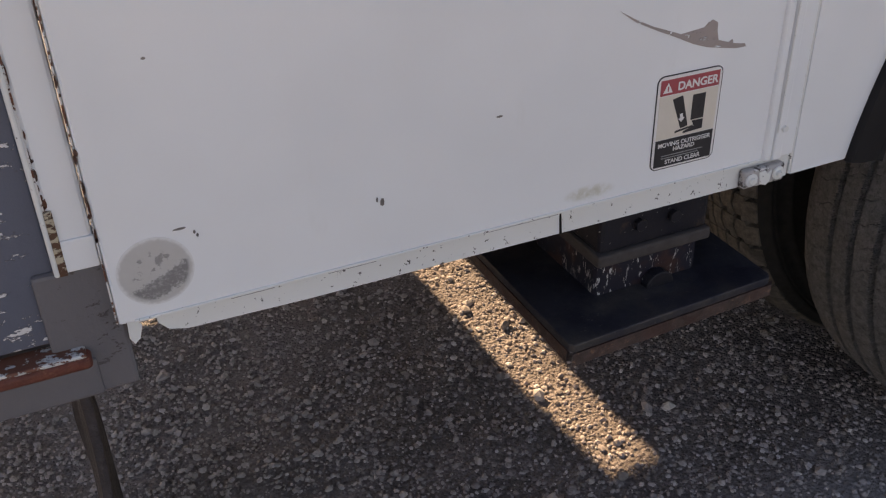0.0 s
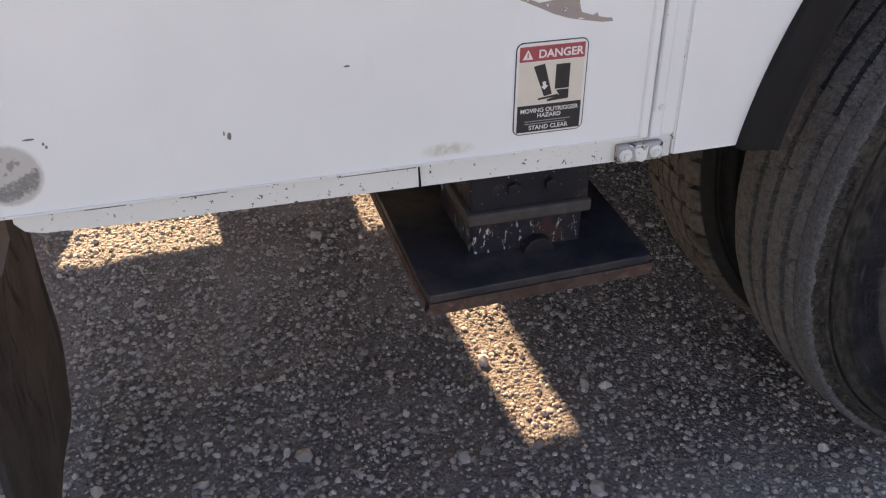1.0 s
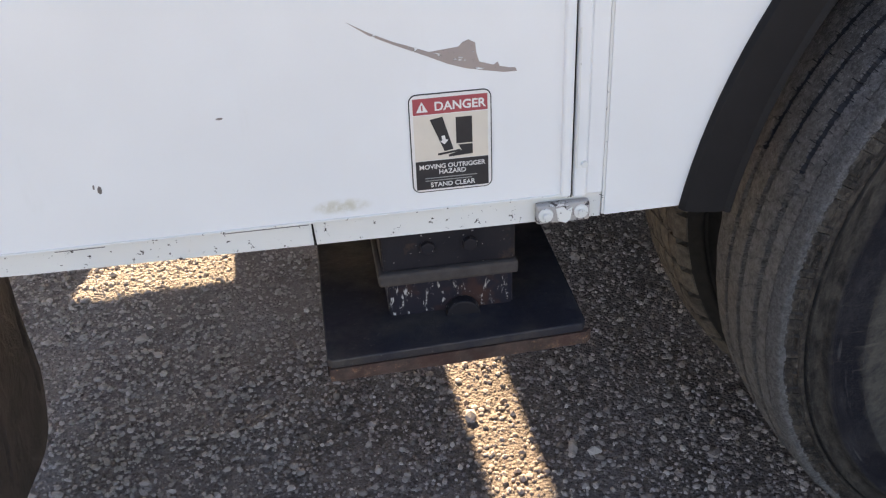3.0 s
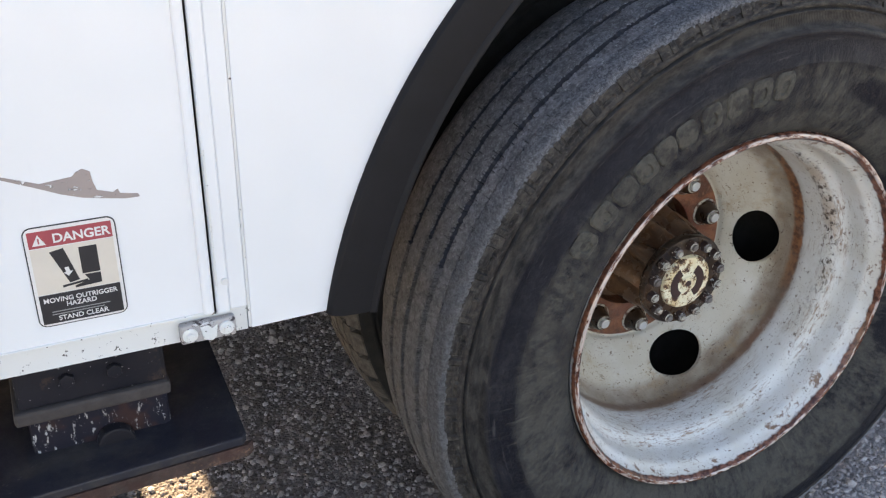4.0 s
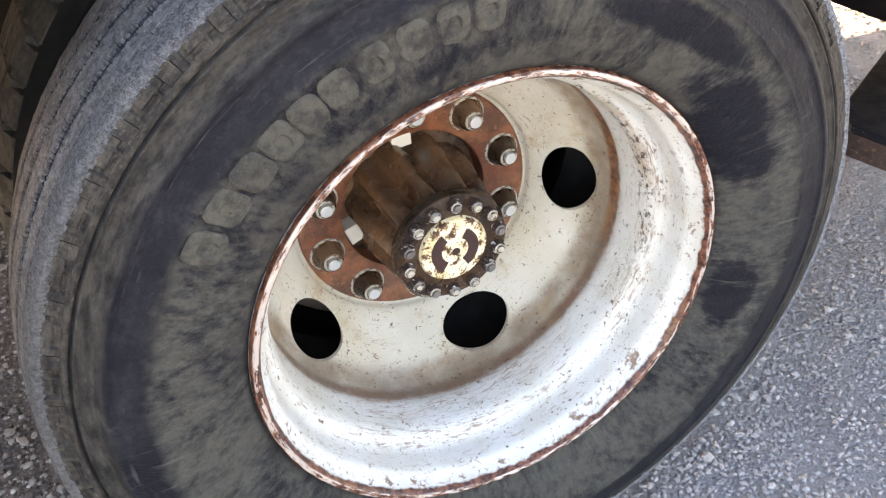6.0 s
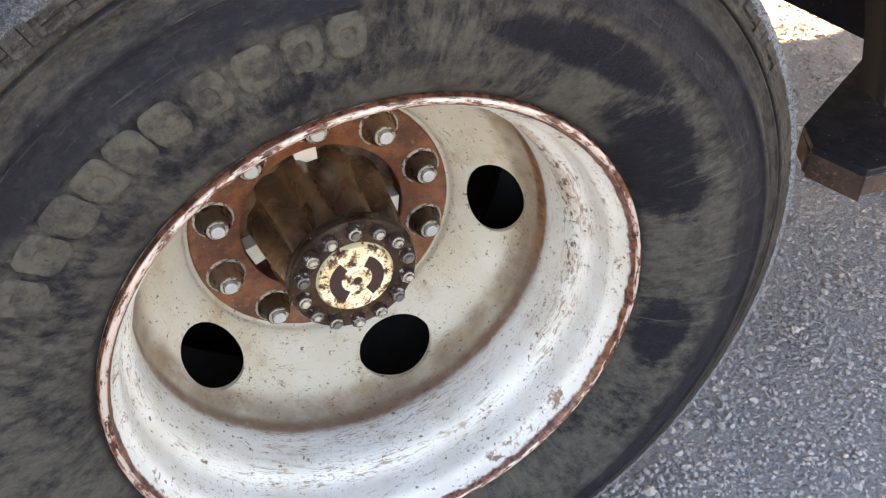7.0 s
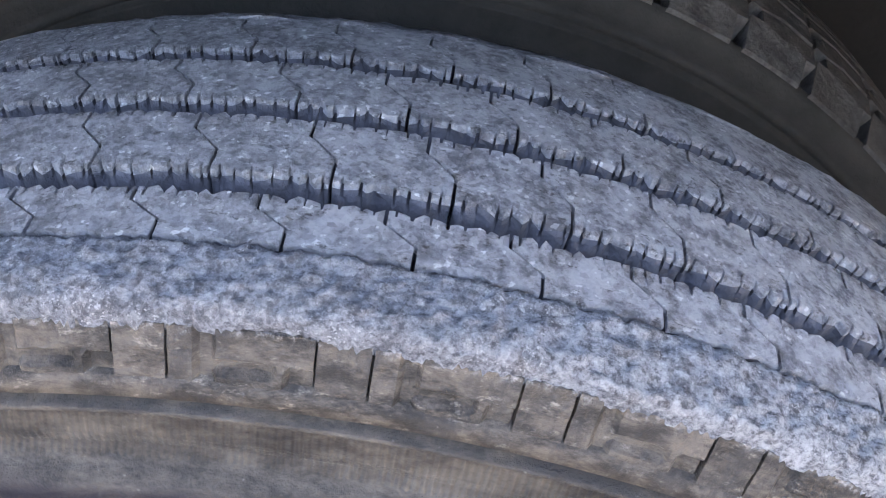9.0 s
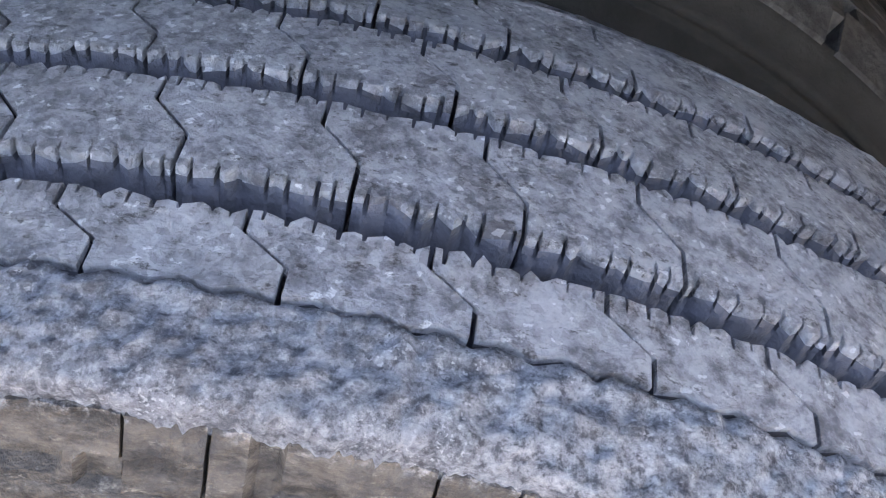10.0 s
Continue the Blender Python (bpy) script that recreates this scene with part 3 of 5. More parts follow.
FLAP = flap_rubber()
INK, CREAM, RED = plain("sticker_black", (0.026, 0.024, 0.026), 0.4), plain("sticker_cream", (0.66, 0.60, 0.52), 0.4, 0, 30, 0.08), plain("sticker_red", (0.38, 0.070, 0.080), 0.4, 0, 30, 0.2)
PRINT = plain("sticker_white", (0.72, 0.70, 0.68), 0.4, 0, 60, 0.1)


def flaked(name, base, under, scale, amount, dark=0.66):
    """Old paint with small flakes gone."""
    m = Mat(name, 0.55)
    col = m.mix(m.noise(14.0, 6.0, 0.7, m.stretch(1, 1, 0.4)), tuple(v * 0.75 for v in base), tuple(v * 1.12 for v in base))
    gone = m.math("ADD", m.math("MULTIPLY", m.noise(scale, 6.0, 0.72, m.stretch(0.7, 1, 1.4)), 0.75), m.math("MULTIPLY", m.noise(scale * 0.2, 3.0), 0.25))
    col = m.mix(m.step(gone, amount - 0.012, amount), col, (0.05, 0.035, 0.03))
    col = m.mix(m.step(gone, amount, amount + 0.012), col, under)
    col = m.mix(m.step(m.noise(scale * 1.3, 5.0, 0.7), dark, dark + 0.03), col, (0.045, 0.035, 0.035))
    return m.done(col, None, m.math("SUBTRACT", m.noise(80.0, 6.0, 0.7), m.step(gone, amount - 0.01, amount)), 0.0015, 0.7)


BLUE_CHIPPED = flaked("blue_grey_paint_chipped", (0.115, 0.125, 0.165), (0.66, 0.65, 0.65), 60.0, 0.585, 0.72)
FLAKED = flaked("white_paint_flaking_to_rust", (0.64, 0.62, 0.60), (0.17, 0.06, 0.035), 75.0, 0.50)
SEAT = flaked("worn_seat_metal", (0.46, 0.42, 0.35), (0.10, 0.045, 0.03), 150.0, 0.54)
EDGE_RUST = flaked("white_edge_rusted", (0.70, 0.68, 0.66), (0.15, 0.055, 0.03), 42.0, 0.535)
EDGE_TAN = flaked("cream_edge_rusted", (0.52, 0.44, 0.32), (0.10, 0.045, 0.025), 90.0, 0.50)
LETTER = letter_rubber()
BRACKET = flaked("grimy_white_paint", (0.44, 0.41, 0.395), (0.62, 0.61, 0.60), 90.0, 0.58, 0.55)
NUT = flaked("oily_nut_with_paint_scraps", (0.050, 0.028, 0.024), (0.72, 0.69, 0.64), 130.0, 0.575, 0.9)
PRIMER = flaked("bare_primer", (0.36, 0.30, 0.28), (0.70, 0.70, 0.70), 85.0, 0.575, 0.68)
GREY_CHIPPED = flaked("grey_paint_worn", (0.150, 0.140, 0.148), (0.092, 0.083, 0.083), 48.0, 0.60, 0.70)


# ---- mesh helpers ----
def mesh_of(name, verts, faces, smooth=False):
    me = bpy.data.meshes.new(name)
    me.from_pydata([tuple(v) for v in verts], [], faces)
    if smooth:
        me.shade_smooth()
    return me


def put_mesh(name, me, material, parent=None, at=(0, 0, 0), label=""):
    ob = new(name, me)
    if material and not me.materials:
        me.materials.append(material)
    ob.location = at
    ob.parent = parent
    return tagged(ob, label)


def part(name, bm, material, parent, label="", at=(0, 0, 0), smooth=False):
    me = bpy.data.meshes.new(name)
    bmesh.ops.recalc_face_normals(bm, faces=bm.faces)
    bm.to_mesh(me)
    bm.free()
    if smooth:
        me.shade_smooth()
        me.set_sharp_from_angle(angle=radians(35))
    return put_mesh(name, me, material, parent, at, label)


def box(x0, x1, y0, y1, z0, z1, bevel=0.0, seg=2):
    bm = bmesh.new()
    bmesh.ops.create_cube(bm, size=1.0)
    for v in bm.verts:
        v.co = (x0 + (v.co.x + 0.5) * (x1 - x0), y0 + (v.co.y + 0.5) * (y1 - y0), z0 + (v.co.z + 0.5) * (z1 - z0))
    if bevel:
        bmesh.ops.bevel(bm, geom=bm.edges[:], offset=bevel, segments=seg, affect="EDGES", profile=0.5)
    return bm


def prism(outline, y0, y1, bevel=0.0):
    """An outline in x and z, given thickness from y0 to y1."""
    bm = bmesh.new()
    f = bm.faces.new([bm.verts.new((x, y0, z)) for x, z in outline])
    made = bmesh.ops.extrude_face_region(bm, geom=[f])
    for v in made["geom"]:
        if isinstance(v, bmesh.types.BMVert):
            v.co.y = y1
    if bevel:
        bmesh.ops.bevel(bm, geom=bm.edges[:], offset=bevel, segments=2, affect="EDGES", profile=0.5)
    return bm


def slab(outline, z0, z1, bevel=0.0):
    """An outline in x and y, given thickness from z0 to z1."""
    bm = bmesh.new()
    f = bm.faces.new([bm.verts.new((x, y, z0)) for x, y in outline])
    made = bmesh.ops.extrude_face_region(bm, geom=[f])
    for v in made["geom"]:
        if isinstance(v, bmesh.types.BMVert):
            v.co.z = z1
    if bevel:
        bmesh.ops.bevel(bm, geom=bm.edges[:], offset=bevel, segments=2, affect="EDGES", profile=0.5)
    return bm


def rod(p, q, r, seg=16, r2=None, bevel=0.0):
    p, q = Vector(p), Vector(q)
    bm = bmesh.new()
    bmesh.ops.create_cone(bm, cap_ends=True, segments=seg, radius1=r, radius2=r if r2 is None else r2, depth=(q - p).length)
    if bevel:
        rim_edges = [e for e in bm.edges if abs(e.verts[0].co.z - e.verts[1].co.z) < 1e-6]
        bmesh.ops.bevel(bm, geom=rim_edges, offset=bevel, segments=2, affect="EDGES", profile=0.5)
    turn = (q - p).to_track_quat("Z", "Y").to_matrix().to_4x4()
    bmesh.ops.transform(bm, matrix=Matrix.Translation((p + q) / 2) @ turn, verts=bm.verts[:])
    return bm


def turned(profile, seg=160, closed=False, wobble=None):
    """A profile of (radius, y) turned round the y axis."""
    n = len(profile)
    verts, faces = [], []
    for i in range(seg):
        a = 2 * math.pi * i / seg
        for j, (r, y) in enumerate(profile):
            d = wobble(a, j, r, y) if wobble else 0.0
            verts.append(((r + d) * math.cos(a), y, (r + d) * math.sin(a)))
    for i in range(seg):
        k = (i + 1) % seg
        for j in range(n if closed else n - 1):
            l = (j + 1) % n
            faces.append((i * n + j, i * n + l, k * n + l, k * n + j))
    return verts, faces


def smooth_line(points, per=6):
    """A rounded line through the points."""
    out = []
    pts = [points[0], *points, points[-1]]
    for i in range(1, len(pts) - 2):
        p0, p1, p2, p3 = (np.array(pts[i + k], float) for k in (-1, 0, 1, 2))
        for s in range(per):
            t = s / per
            out.append(tuple(0.5 * (2 * p1 + (p2 - p0) * t + (2 * p0 - 5 * p1 + 4 * p2 - p3) * t * t + (3 * p1 - p0 - 3 * p2 + p3) * t ** 3)))
    out.append(tuple(points[-1]))
    return out

# ---- ground ----
def height(x, y):
    return 0.012 * noise.noise(Vector((x * 2.2, y * 2.2, 0.3))) + 0.006 * noise.noise(Vector((x * 9, y * 9, 4.0)))


def build_ground():
    xs = [-400, -60, -12, -5] + [-3.2 + i * 0.04 for i in range(151)] + [5, 12, 60, 400]
    ys = [-400, -60, -12, -4] + [-1.2 + i * 0.04 for i in range(116)] + [5, 12, 60, 400]
    verts = [(x, y, height(x, y) if -3.3 < x < 3 and -1.3 < y < 3.6 else 0.0) for y in ys for x in xs]
    n = len(xs)
    faces = [(j * n + i, j * n + i + 1, (j + 1) * n + i + 1, (j + 1) * n + i) for j in range(len(ys) - 1) for i in range(n - 1)]
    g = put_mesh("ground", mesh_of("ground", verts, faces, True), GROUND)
    tagged(g, "brown-grey crushed gravel yard, dry and dusty", "ground", kind="structure")


def build_pebbles():
    """Loose stones, from grit to walnut size, thickest under the truck."""
    rng = np.random.default_rng(7)
    bm = bmesh.new()
    bmesh.ops.create_icosphere(bm, subdivisions=1, radius=1.0)
    base = np.array([v.co[:] for v in bm.verts])
    tris = np.array([[v.index for v in f.verts] for f in bm.faces])
    bm.free()
    verts, faces, k = [], [], 0
    for count, lo, hi, x0, x1, y0, y1 in ((46000, 0.0018, 0.0050, -2.2, 1.5, -0.25, 1.5), (15000, 0.0036, 0.0082, -2.3, 0.55, -0.35, 1.9), (420, 0.0080, 0.0165, -2.4, 0.50, -0.4, 2.0), (20000, 0.0020, 0.0058, 0.30, 1.8, -0.5, 1.9), (3000, 0.0035, 0.0090, 0.40, 1.8, -0.4, 1.9), (3000, 0.004, 0.0100, 0.70, 2.3, 0.75, 1.9), (4500, 0.005, 0.012, -2.6, 2.6, 1.5, 3.2)):
        for _ in range(count):
            x, y = rng.uniform(x0, x1), rng.uniform(y0, y1)
            s = lo + (hi - lo) * rng.random() ** 2
            m = base * (1 + rng.uniform(-0.26, 0.24, (len(base), 1))) * (s * rng.uniform(0.8, 1.3), s * rng.uniform(0.7, 1.1), s * rng.uniform(0.5, 0.85))
            a = rng.uniform(0, 6.28)
            c, sn = math.cos(a), math.sin(a)
            m = m @ np.array(((c, sn, 0), (-sn, c, 0), (0, 0, 1))) + (x, y, height(x, y) + s * rng.uniform(0.10, 0.42))
            verts.append(m)
            faces.append(tris + k)
            k += len(base)
    me = bpy.data.meshes.new("gravel_stones")
    me.from_pydata(np.concatenate(verts).tolist(), [], np.concatenate(faces).tolist())
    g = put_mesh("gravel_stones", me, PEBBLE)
    tagged(g, "loose grey and tan gravel stones on the ground", "gravel", kind="stuff")


build_ground()

# ---- the truck ----
truck = tagged(new("utility_truck"), "white utility truck with rusty dual rear wheels, parked on gravel", "truck")
WZ, YC = 0.519, 0.0635
ARCH_R, ARCH_X, ARCH_Z = 0.780, 0.030, 0.5437


def arch_point(a, inward=0.0):
    """A place on the wheel opening, whose two flanks are flatter than a circle and whose crown is cut low."""
    side = -1 if a > 90 else 1
    t = radians((180 - a if a > 90 else a) * 83.9 / 90)
    r = ARCH_R - inward
    x, z = 0.083 - r * math.cos(t), ARCH_Z + r * math.sin(t)
    if z > 1.12:
        z = 1.12 + 0.12 * math.tanh((z - 1.12) / 0.12)
    return ARCH_X - side * x, z


def arch_points(a0, a1, n=28):
    return [arch_point(a0 + (a1 - a0) * i / n) for i in range(n + 1)]


def build_body():
    # toolbox door with a lip rail under it
    door = part("cabinet_door", box(-1.585, -0.7895, 0.0, 0.022, 0.704, 2.05, 0.003), WHITE, truck, "white painted steel door, scratched")
    lip = [(-1.549, 0.700), (-1.549, 0.695), (-1.540, 0.684), (-1.522, 0.679), (-1.40, 0.676), (-1.10, 0.674), (-0.80, 0.672), (-0.752, 0.671), (-0.752, 0.7035), (-1.549, 0.7035)]
    part("sill_rail", prism(lip, 0.004, 0.05), WHITE_CHIPPED, truck, "white sill rail with chipped paint")
    part("hem", box(-1.570, -0.80, -0.0025, 0.001, 0.7042, 0.7075, 0.001), WHITE_CHIPPED, door)
    for a, b in ((-1.475, -1.43), (-1.372, -1.318), (-1.190, -1.094)):
        part("sill_crack", box(a, b, 0.0026, 0.0045, 0.7008, 0.7017), GREY_CHIPPED, truck)
    # the split in the rail
    part("rail_joint", prism([(-1.0905, 0.6735), (-1.0875, 0.6735), (-1.0895, 0.7034), (-1.0915, 0.7034)], 0.0032, 0.0045), DARK, truck)
    # corner post beside the door
    part("corner_post", box(-1.623, -1.5875, 0.010, 0.060, 0.7685, 2.05, 0.004), WHITE, truck, "white corner post with a rusty edge")
    part("post_edge", box(-1.6285, -1.6235, 0.006, 0.062, 0.7675, 2.05, 0.002), WHITE_CHIPPED, truck, "white folded edge with rust along it")
    part("edge_rust", box(-1.6238, -1.6218, 0.0085, 0.02, 0.835, 2.05), EDGE_RUST, truck)
    part("edge_rust", box(-1.6240, -1.6165, 0.0066, 0.02, 0.7675, 0.835, 0.001), EDGE_TAN, truck)
    rng = random.Random(21)
    for x, y, lo, hi, count in ((-1.5862, 0.0, 0.79, 1.35, 26), (-1.6215, 0.0095, 0.80, 1.30, 30)):
        for _ in range(count):
            z = rng.uniform(lo, hi)
            w, h = rng.uniform(0.0006, 0.0022), rng.uniform(0.0015, 0.0070) * (2.0 if rng.random() < 0.15 else 1.0)
            cx = x + rng.uniform(-0.0012, 0.0016)
            spot = [(cx + w * math.cos(k * 0.785) * rng.uniform(0.6, 1.3), z + h * math.sin(k * 0.785) * rng.uniform(0.6, 1.2)) for k in range(8)]
            part("rust_spot", prism(spot, y - 0.0008, y + 0.001), SPOT_RUST, truck)
    part("post_foot", box(-1.6235, -1.587, 0.0075, 0.012, 0.770, 0.803, 0.0015), WHITE, truck)
    part("door_edge", box(-1.5868, -1.5852, 0.0005, 0.02, 0.706, 2.05), EDGE_RUST, door)
    # continuous hinge
    part("hinge_leaf", box(-0.8025, -0.7905, -0.006, 0.004, 0.7045, 2.05, 0.004, 3), WHITE, door, "white hinge leaf")
    part("seam_gap", box(-0.7892, -0.7873, 0.004, 0.03, 0.700, 2.05), DARK, truck)
    part("hinge_channel", box(-0.7873, -0.772, -0.0035, 0.03, 0.702, 2.05, 0.003), WHITE, truck)
    part("hinge_channel", box(-0.772, -0.7515, 0.000, 0.03, 0.7036, 2.05, 0.002), WHITE, truck)
    part("hinge_strip", box(-0.7865, -0.7838, -0.0048, -0.003, 0.74, 0.905, 0.0008), WHITE_CHIPPED, truck)
    rv = rod((-0.7765, -0.0075, 0.745), (-0.7765, -0.003, 0.745), 0.004, 12)
    part("rivet", rv, WHITE_CHIPPED, truck)
    br = part("hinge_bracket", box(-0.832, -0.768, -0.0085, 0.004, 0.674, 0.6985, 0.003), BRACKET, truck, "grime-stained hinge bracket with white bolts")
    for x, z in ((-0.8215, 0.6862), (-0.7795, 0.6872)):
        part("washer", rod((x, -0.008, z), (x, -0.0112, z), 0.0088, 18, None, 0.001), WHITE_CHIPPED, br)
        part("bolt", rod((x, -0.0112, z), (x, -0.0158, z), 0.0048, 6, None, 0.001), WHITE_CHIPPED, br)
    tongue = [(-0.8095, 0.6935), (-0.8065, 0.677), (-0.797, 0.6735), (-0.7915, 0.678), (-0.7895, 0.694), (-0.796, 0.690), (-0.800, 0.6945)]
    part("tongue", prism(tongue, -0.0098, -0.006, 0.001), WHITE_CHIPPED, br)
    # panel round the wheel arch
    arc = arch_points(169.6, 10.4, 40)
    out = [(-0.748, 0.674), *arc, (2.6, 0.676), (2.6, 2.05), (-0.748, 2.05)]
    part("fender_panel", prism(out, 0.0, 0.02), WHITE, truck, "white painted steel panel with a round wheel opening")
    part("panel_edge", box(-0.7513, -0.7482, 0.0012, 0.03, 0.6745, 2.05), WHITE_CHIPPED, truck)
    # rubber flare round the opening, rolled inward
    verts, faces = [], []
    prof = [(0.000, -0.004), (-0.004, -0.010), (-0.020, -0.012), (-0.056, -0.006), (-0.0595, -0.0085), (-0.064, -0.0085), (-0.0665, -0.005), (-0.0665, 0.004), (-0.062, 0.012), (-0.060, 0.040), (-0.055, 0.040), (-0.054, 0.010), (-0.010, 0.010), (0.0, 0.0)]
    pts = [169.8 + (10.4 - 169.8) * i / 72 for i in range(73)]
    for a in pts:
        for dr, y in prof:
            x, z = arch_point(a, -dr)
            verts.append((x, y, z))
    n = len(prof)
    for i in range(72):
        for j in range(n):
            k = (j + 1) % n
            faces.append((i * n + j, i * n + k, (i + 1) * n + k, (i + 1) * n + j))
    faces += [tuple(range(n)), tuple(range(72 * n, 73 * n))]
    ob = put_mesh("fender_flare", mesh_of("fender_flare", verts, faces, True), BLACK_RUBBER, truck, label="black rubber fender flare")
    ob.data.set_sharp_from_angle(angle=radians(40))
    # wheel housing: a boxed well over both wheels
    part("wheel_housing", box(-0.745, 0.80, 0.022, 0.62, 1.262, 1.28), DARK, truck, "black wheel housing")
    part("housing_wall", box(-0.745, 0.80, 0.60, 0.62, 1.03, 1.262), DARK, truck)
    part("housing_wall", box(0.80, 0.815, 0.022, 0.62, 0.98, 1.262), DARK, truck)
    # body box: floor, far side, ends and roof; the unseen roof and ends are added to block the sun
    part("body_floor", box(-1.58, 2.6, 0.62, 2.28, 1.12, 1.16), DARK, truck)
    part("cabinet_floor", box(-1.58, -0.76, 0.05, 0.50, 0.704, 0.72), DARK, truck)
    part("cabinet_back", box(-1.58, -0.72, 0.50, 0.52, 0.704, 1.12), DARK, truck)
    part("cabinet_end", box(-0.745, -0.735, 0.03, 0.50, 0.704, 1.262), DARK, truck)
    part("rear_cabinet_floor", box(0.82, 2.6, 0.03, 0.62, 0.96, 0.98), DARK, truck)
    part("sun_block_roof", box(-3.2, 2.6, 0.0, 2.30, 2.05, 2.10), WHITE, truck)
    part("bulkhead", box(-1.66, -1.625, 0.02, 2.30, 1.12, 2.6), WHITE, truck)
    part("tail_panel", box(2.6, 2.63, 0.0, 2.30, 0.70, 2.10), WHITE, truck)
    # far side, unseen, with a slot before its wheel housing cut to let the sun strip through
    part("far_side_panel", prism([(-3.2, 0.672), (-0.918, 0.672), (-0.893, 1.120), (-0.893, 2.05), (-3.2, 2.05)], 2.28, 2.30), WHITE, truck)
    part("far_side_panel", prism([(-0.784, 0.672), (-0.70, 0.672), (-0.70, 2.05), (-0.793, 2.05), (-0.793, 1.120)], 2.28, 2.30), WHITE, truck)
    part("far_side_panel", box(-0.893, -0.793, 2.28, 2.30, 1.120, 2.05), WHITE, truck)
    # lower edge behind the arch set to place the shadow line on the gravel
    part("far_fender_panel", prism([(-0.70, 0.672), *arch_points(169.6, 10.4, 24), (0.80, 0.553), (2.6, 0.553), (2.6, 2.05), (-0.70, 2.05)], 2.28, 2.30), WHITE, truck)
    # two unseen boxes, added to bound the sun patches on the ground
    part("far_shadow_box", box(-1.346, -0.99, 2.05, 2.26, 0.40, 0.70, 0.01), DARK, truck)
    part("slanted_shadow_box", prism([(-2.5, 0.35), (-1.66, 0.35), (-1.79, 0.70), (-2.5, 0.70)], 2.05, 2.26, 0.008), DARK, truck)
    # frame rails and a cross member
    for y in (0.74, 1.50):
        part("frame_rail", box(-3.0, 2.6, y, y + 0.08, 0.80, 1.06, 0.006), DARK, truck)
    # its brown carries the warm light thrown up by the sunlit gravel
    part("lower_rail", box(0.68, 2.6, 0.74, 0.82, 0.704, 0.80, 0.005), FRAME, truck, "rear frame rail, brown with the ground's warm bounce light in its colour")
    part("cross_member", box(0.98, 1.06, 0.82, 1.50, 0.86, 1.0, 0.005), DARK, truck)
    for y in (1.905, 2.235):
        v, f = turned([(0.29, y - 0.09), (0.36, y - 0.13), (0.44, y - 0.13), (0.50, y - 0.10), (0.525, y - 0.07), (0.525, y + 0.07), (0.50, y + 0.10), (0.44, y + 0.13), (0.36, y + 0.13), (0.29, y + 0.09)], 72)
        put_mesh("far_tyre", mesh_of("far_tyre", v, f, True), DARK, truck, (0, 0, WZ), "far side dual tyre")
        part("far_wheel", rod((0, y - 0.05, WZ), (0, y + 0.05, WZ), 0.295, 48), DARK, truck)
    # unseen plate, added to stop sun leaking past the far tyre
    part("sun_leak_plate", box(-0.76, -0.27, 1.70, 1.706, 0.06, 1.15), DARK, truck)
    part("axle", rod((0, 0.30, WZ), (0, 2.0, WZ), 0.075, 24), DARK, truck)
    part("brake_drum", rod((0, 0.262, WZ), (0, 0.50, WZ), 0.205, 48), OIL, truck)


def build_marks():
    # scratched patch of bare primer with a long tail
    lines = [(-1.032, 0.9295), (-1.010, 0.917), (-0.985, 0.905), (-0.962, 0.8965), (-0.948, 0.891), (-0.928, 0.893), (-0.917, 0.894), (-0.912, 0.899), (-0.906, 0.901), (-0.899, 0.897), (-0.898, 0.886),
             (-0.895, 0.876), (-0.880, 0.871), (-0.875, 0.874), (-0.873, 0.869), (-0.862, 0.8665), (-0.856, 0.866), (-0.854, 0.862), (-0.868, 0.862), (-0.893, 0.8665), (-0.910, 0.870), (-0.930, 0.877), (-0.950, 0.8865), (-0.985, 0.902), (-1.010, 0.914)]
    part("bare_patch", prism(lines, -0.0006, 0.0005), PRIMER, truck, "patch of paint scraped to bare primer")
    # round worn sticker
    c = (-1.5410, 0.7545)
    disc = [(c[0] + 0.0365 * math.cos(a / 24 * math.pi), c[1] + 0.0365 * math.sin(a / 24 * math.pi)) for a in range(48)]
    part("round_sticker", prism(disc, -0.0006, 0.0005), faded_sticker(*c), truck, "faded round sticker with its print worn off")
    # small dents and chips in the paint
    for x, z, w, h in ((-1.308, 0.7715, 0.0022, 0.0048), (-1.3135, 0.7755, 0.0010, 0.003), (-1.172, 0.839, 0.0035, 0.0012), (-1.514, 0.961, 0.0019, 0.0013), (-1.512, 0.7935, 0.006, 0.0012), (-1.499, 0.787, 0.0012, 0.002), (-1.4965, 0.783, 0.0012, 0.002)):
        dot = [(x + w * math.cos(k * 0.9) * (1 + 0.3 * math.sin(k * 2.1)), z + h * math.sin(k * 0.9)) for k in range(7)]
        part("paint_chip", prism(dot, -0.0006, 0.0005), DULL, truck)


def text_part(words, size, x, z, material, parent, y, bold=1.0):
    cu = bpy.data.curves.new("print", "FONT")
    cu.body, cu.size, cu.align_x, cu.offset, cu.extrude = words, size, "CENTER", 0.0006 * bold, 0.0002
    ob = new("print", cu)
    me = bpy.data.meshes.new_from_object(ob.evaluated_get(bpy.context.evaluated_depsgraph_get()))
    bpy.data.objects.remove(ob)
    me.transform(pose(x, y, z, 90, 0, 0))
    return put_mesh("print", me, material, parent)


def rounded(x0, x1, z0, z1, r, n=5):
    out = []
    for cx, cz, a in ((x1 - r, z1 - r, 0), (x0 + r, z1 - r, 90), (x0 + r, z0 + r, 180), (x1 - r, z0 + r, 270)):
        out += [(cx + r * math.cos(radians(a + 90 * i / n)), cz + r * math.sin(radians(a + 90 * i / n))) for i in range(n + 1)]
    return out


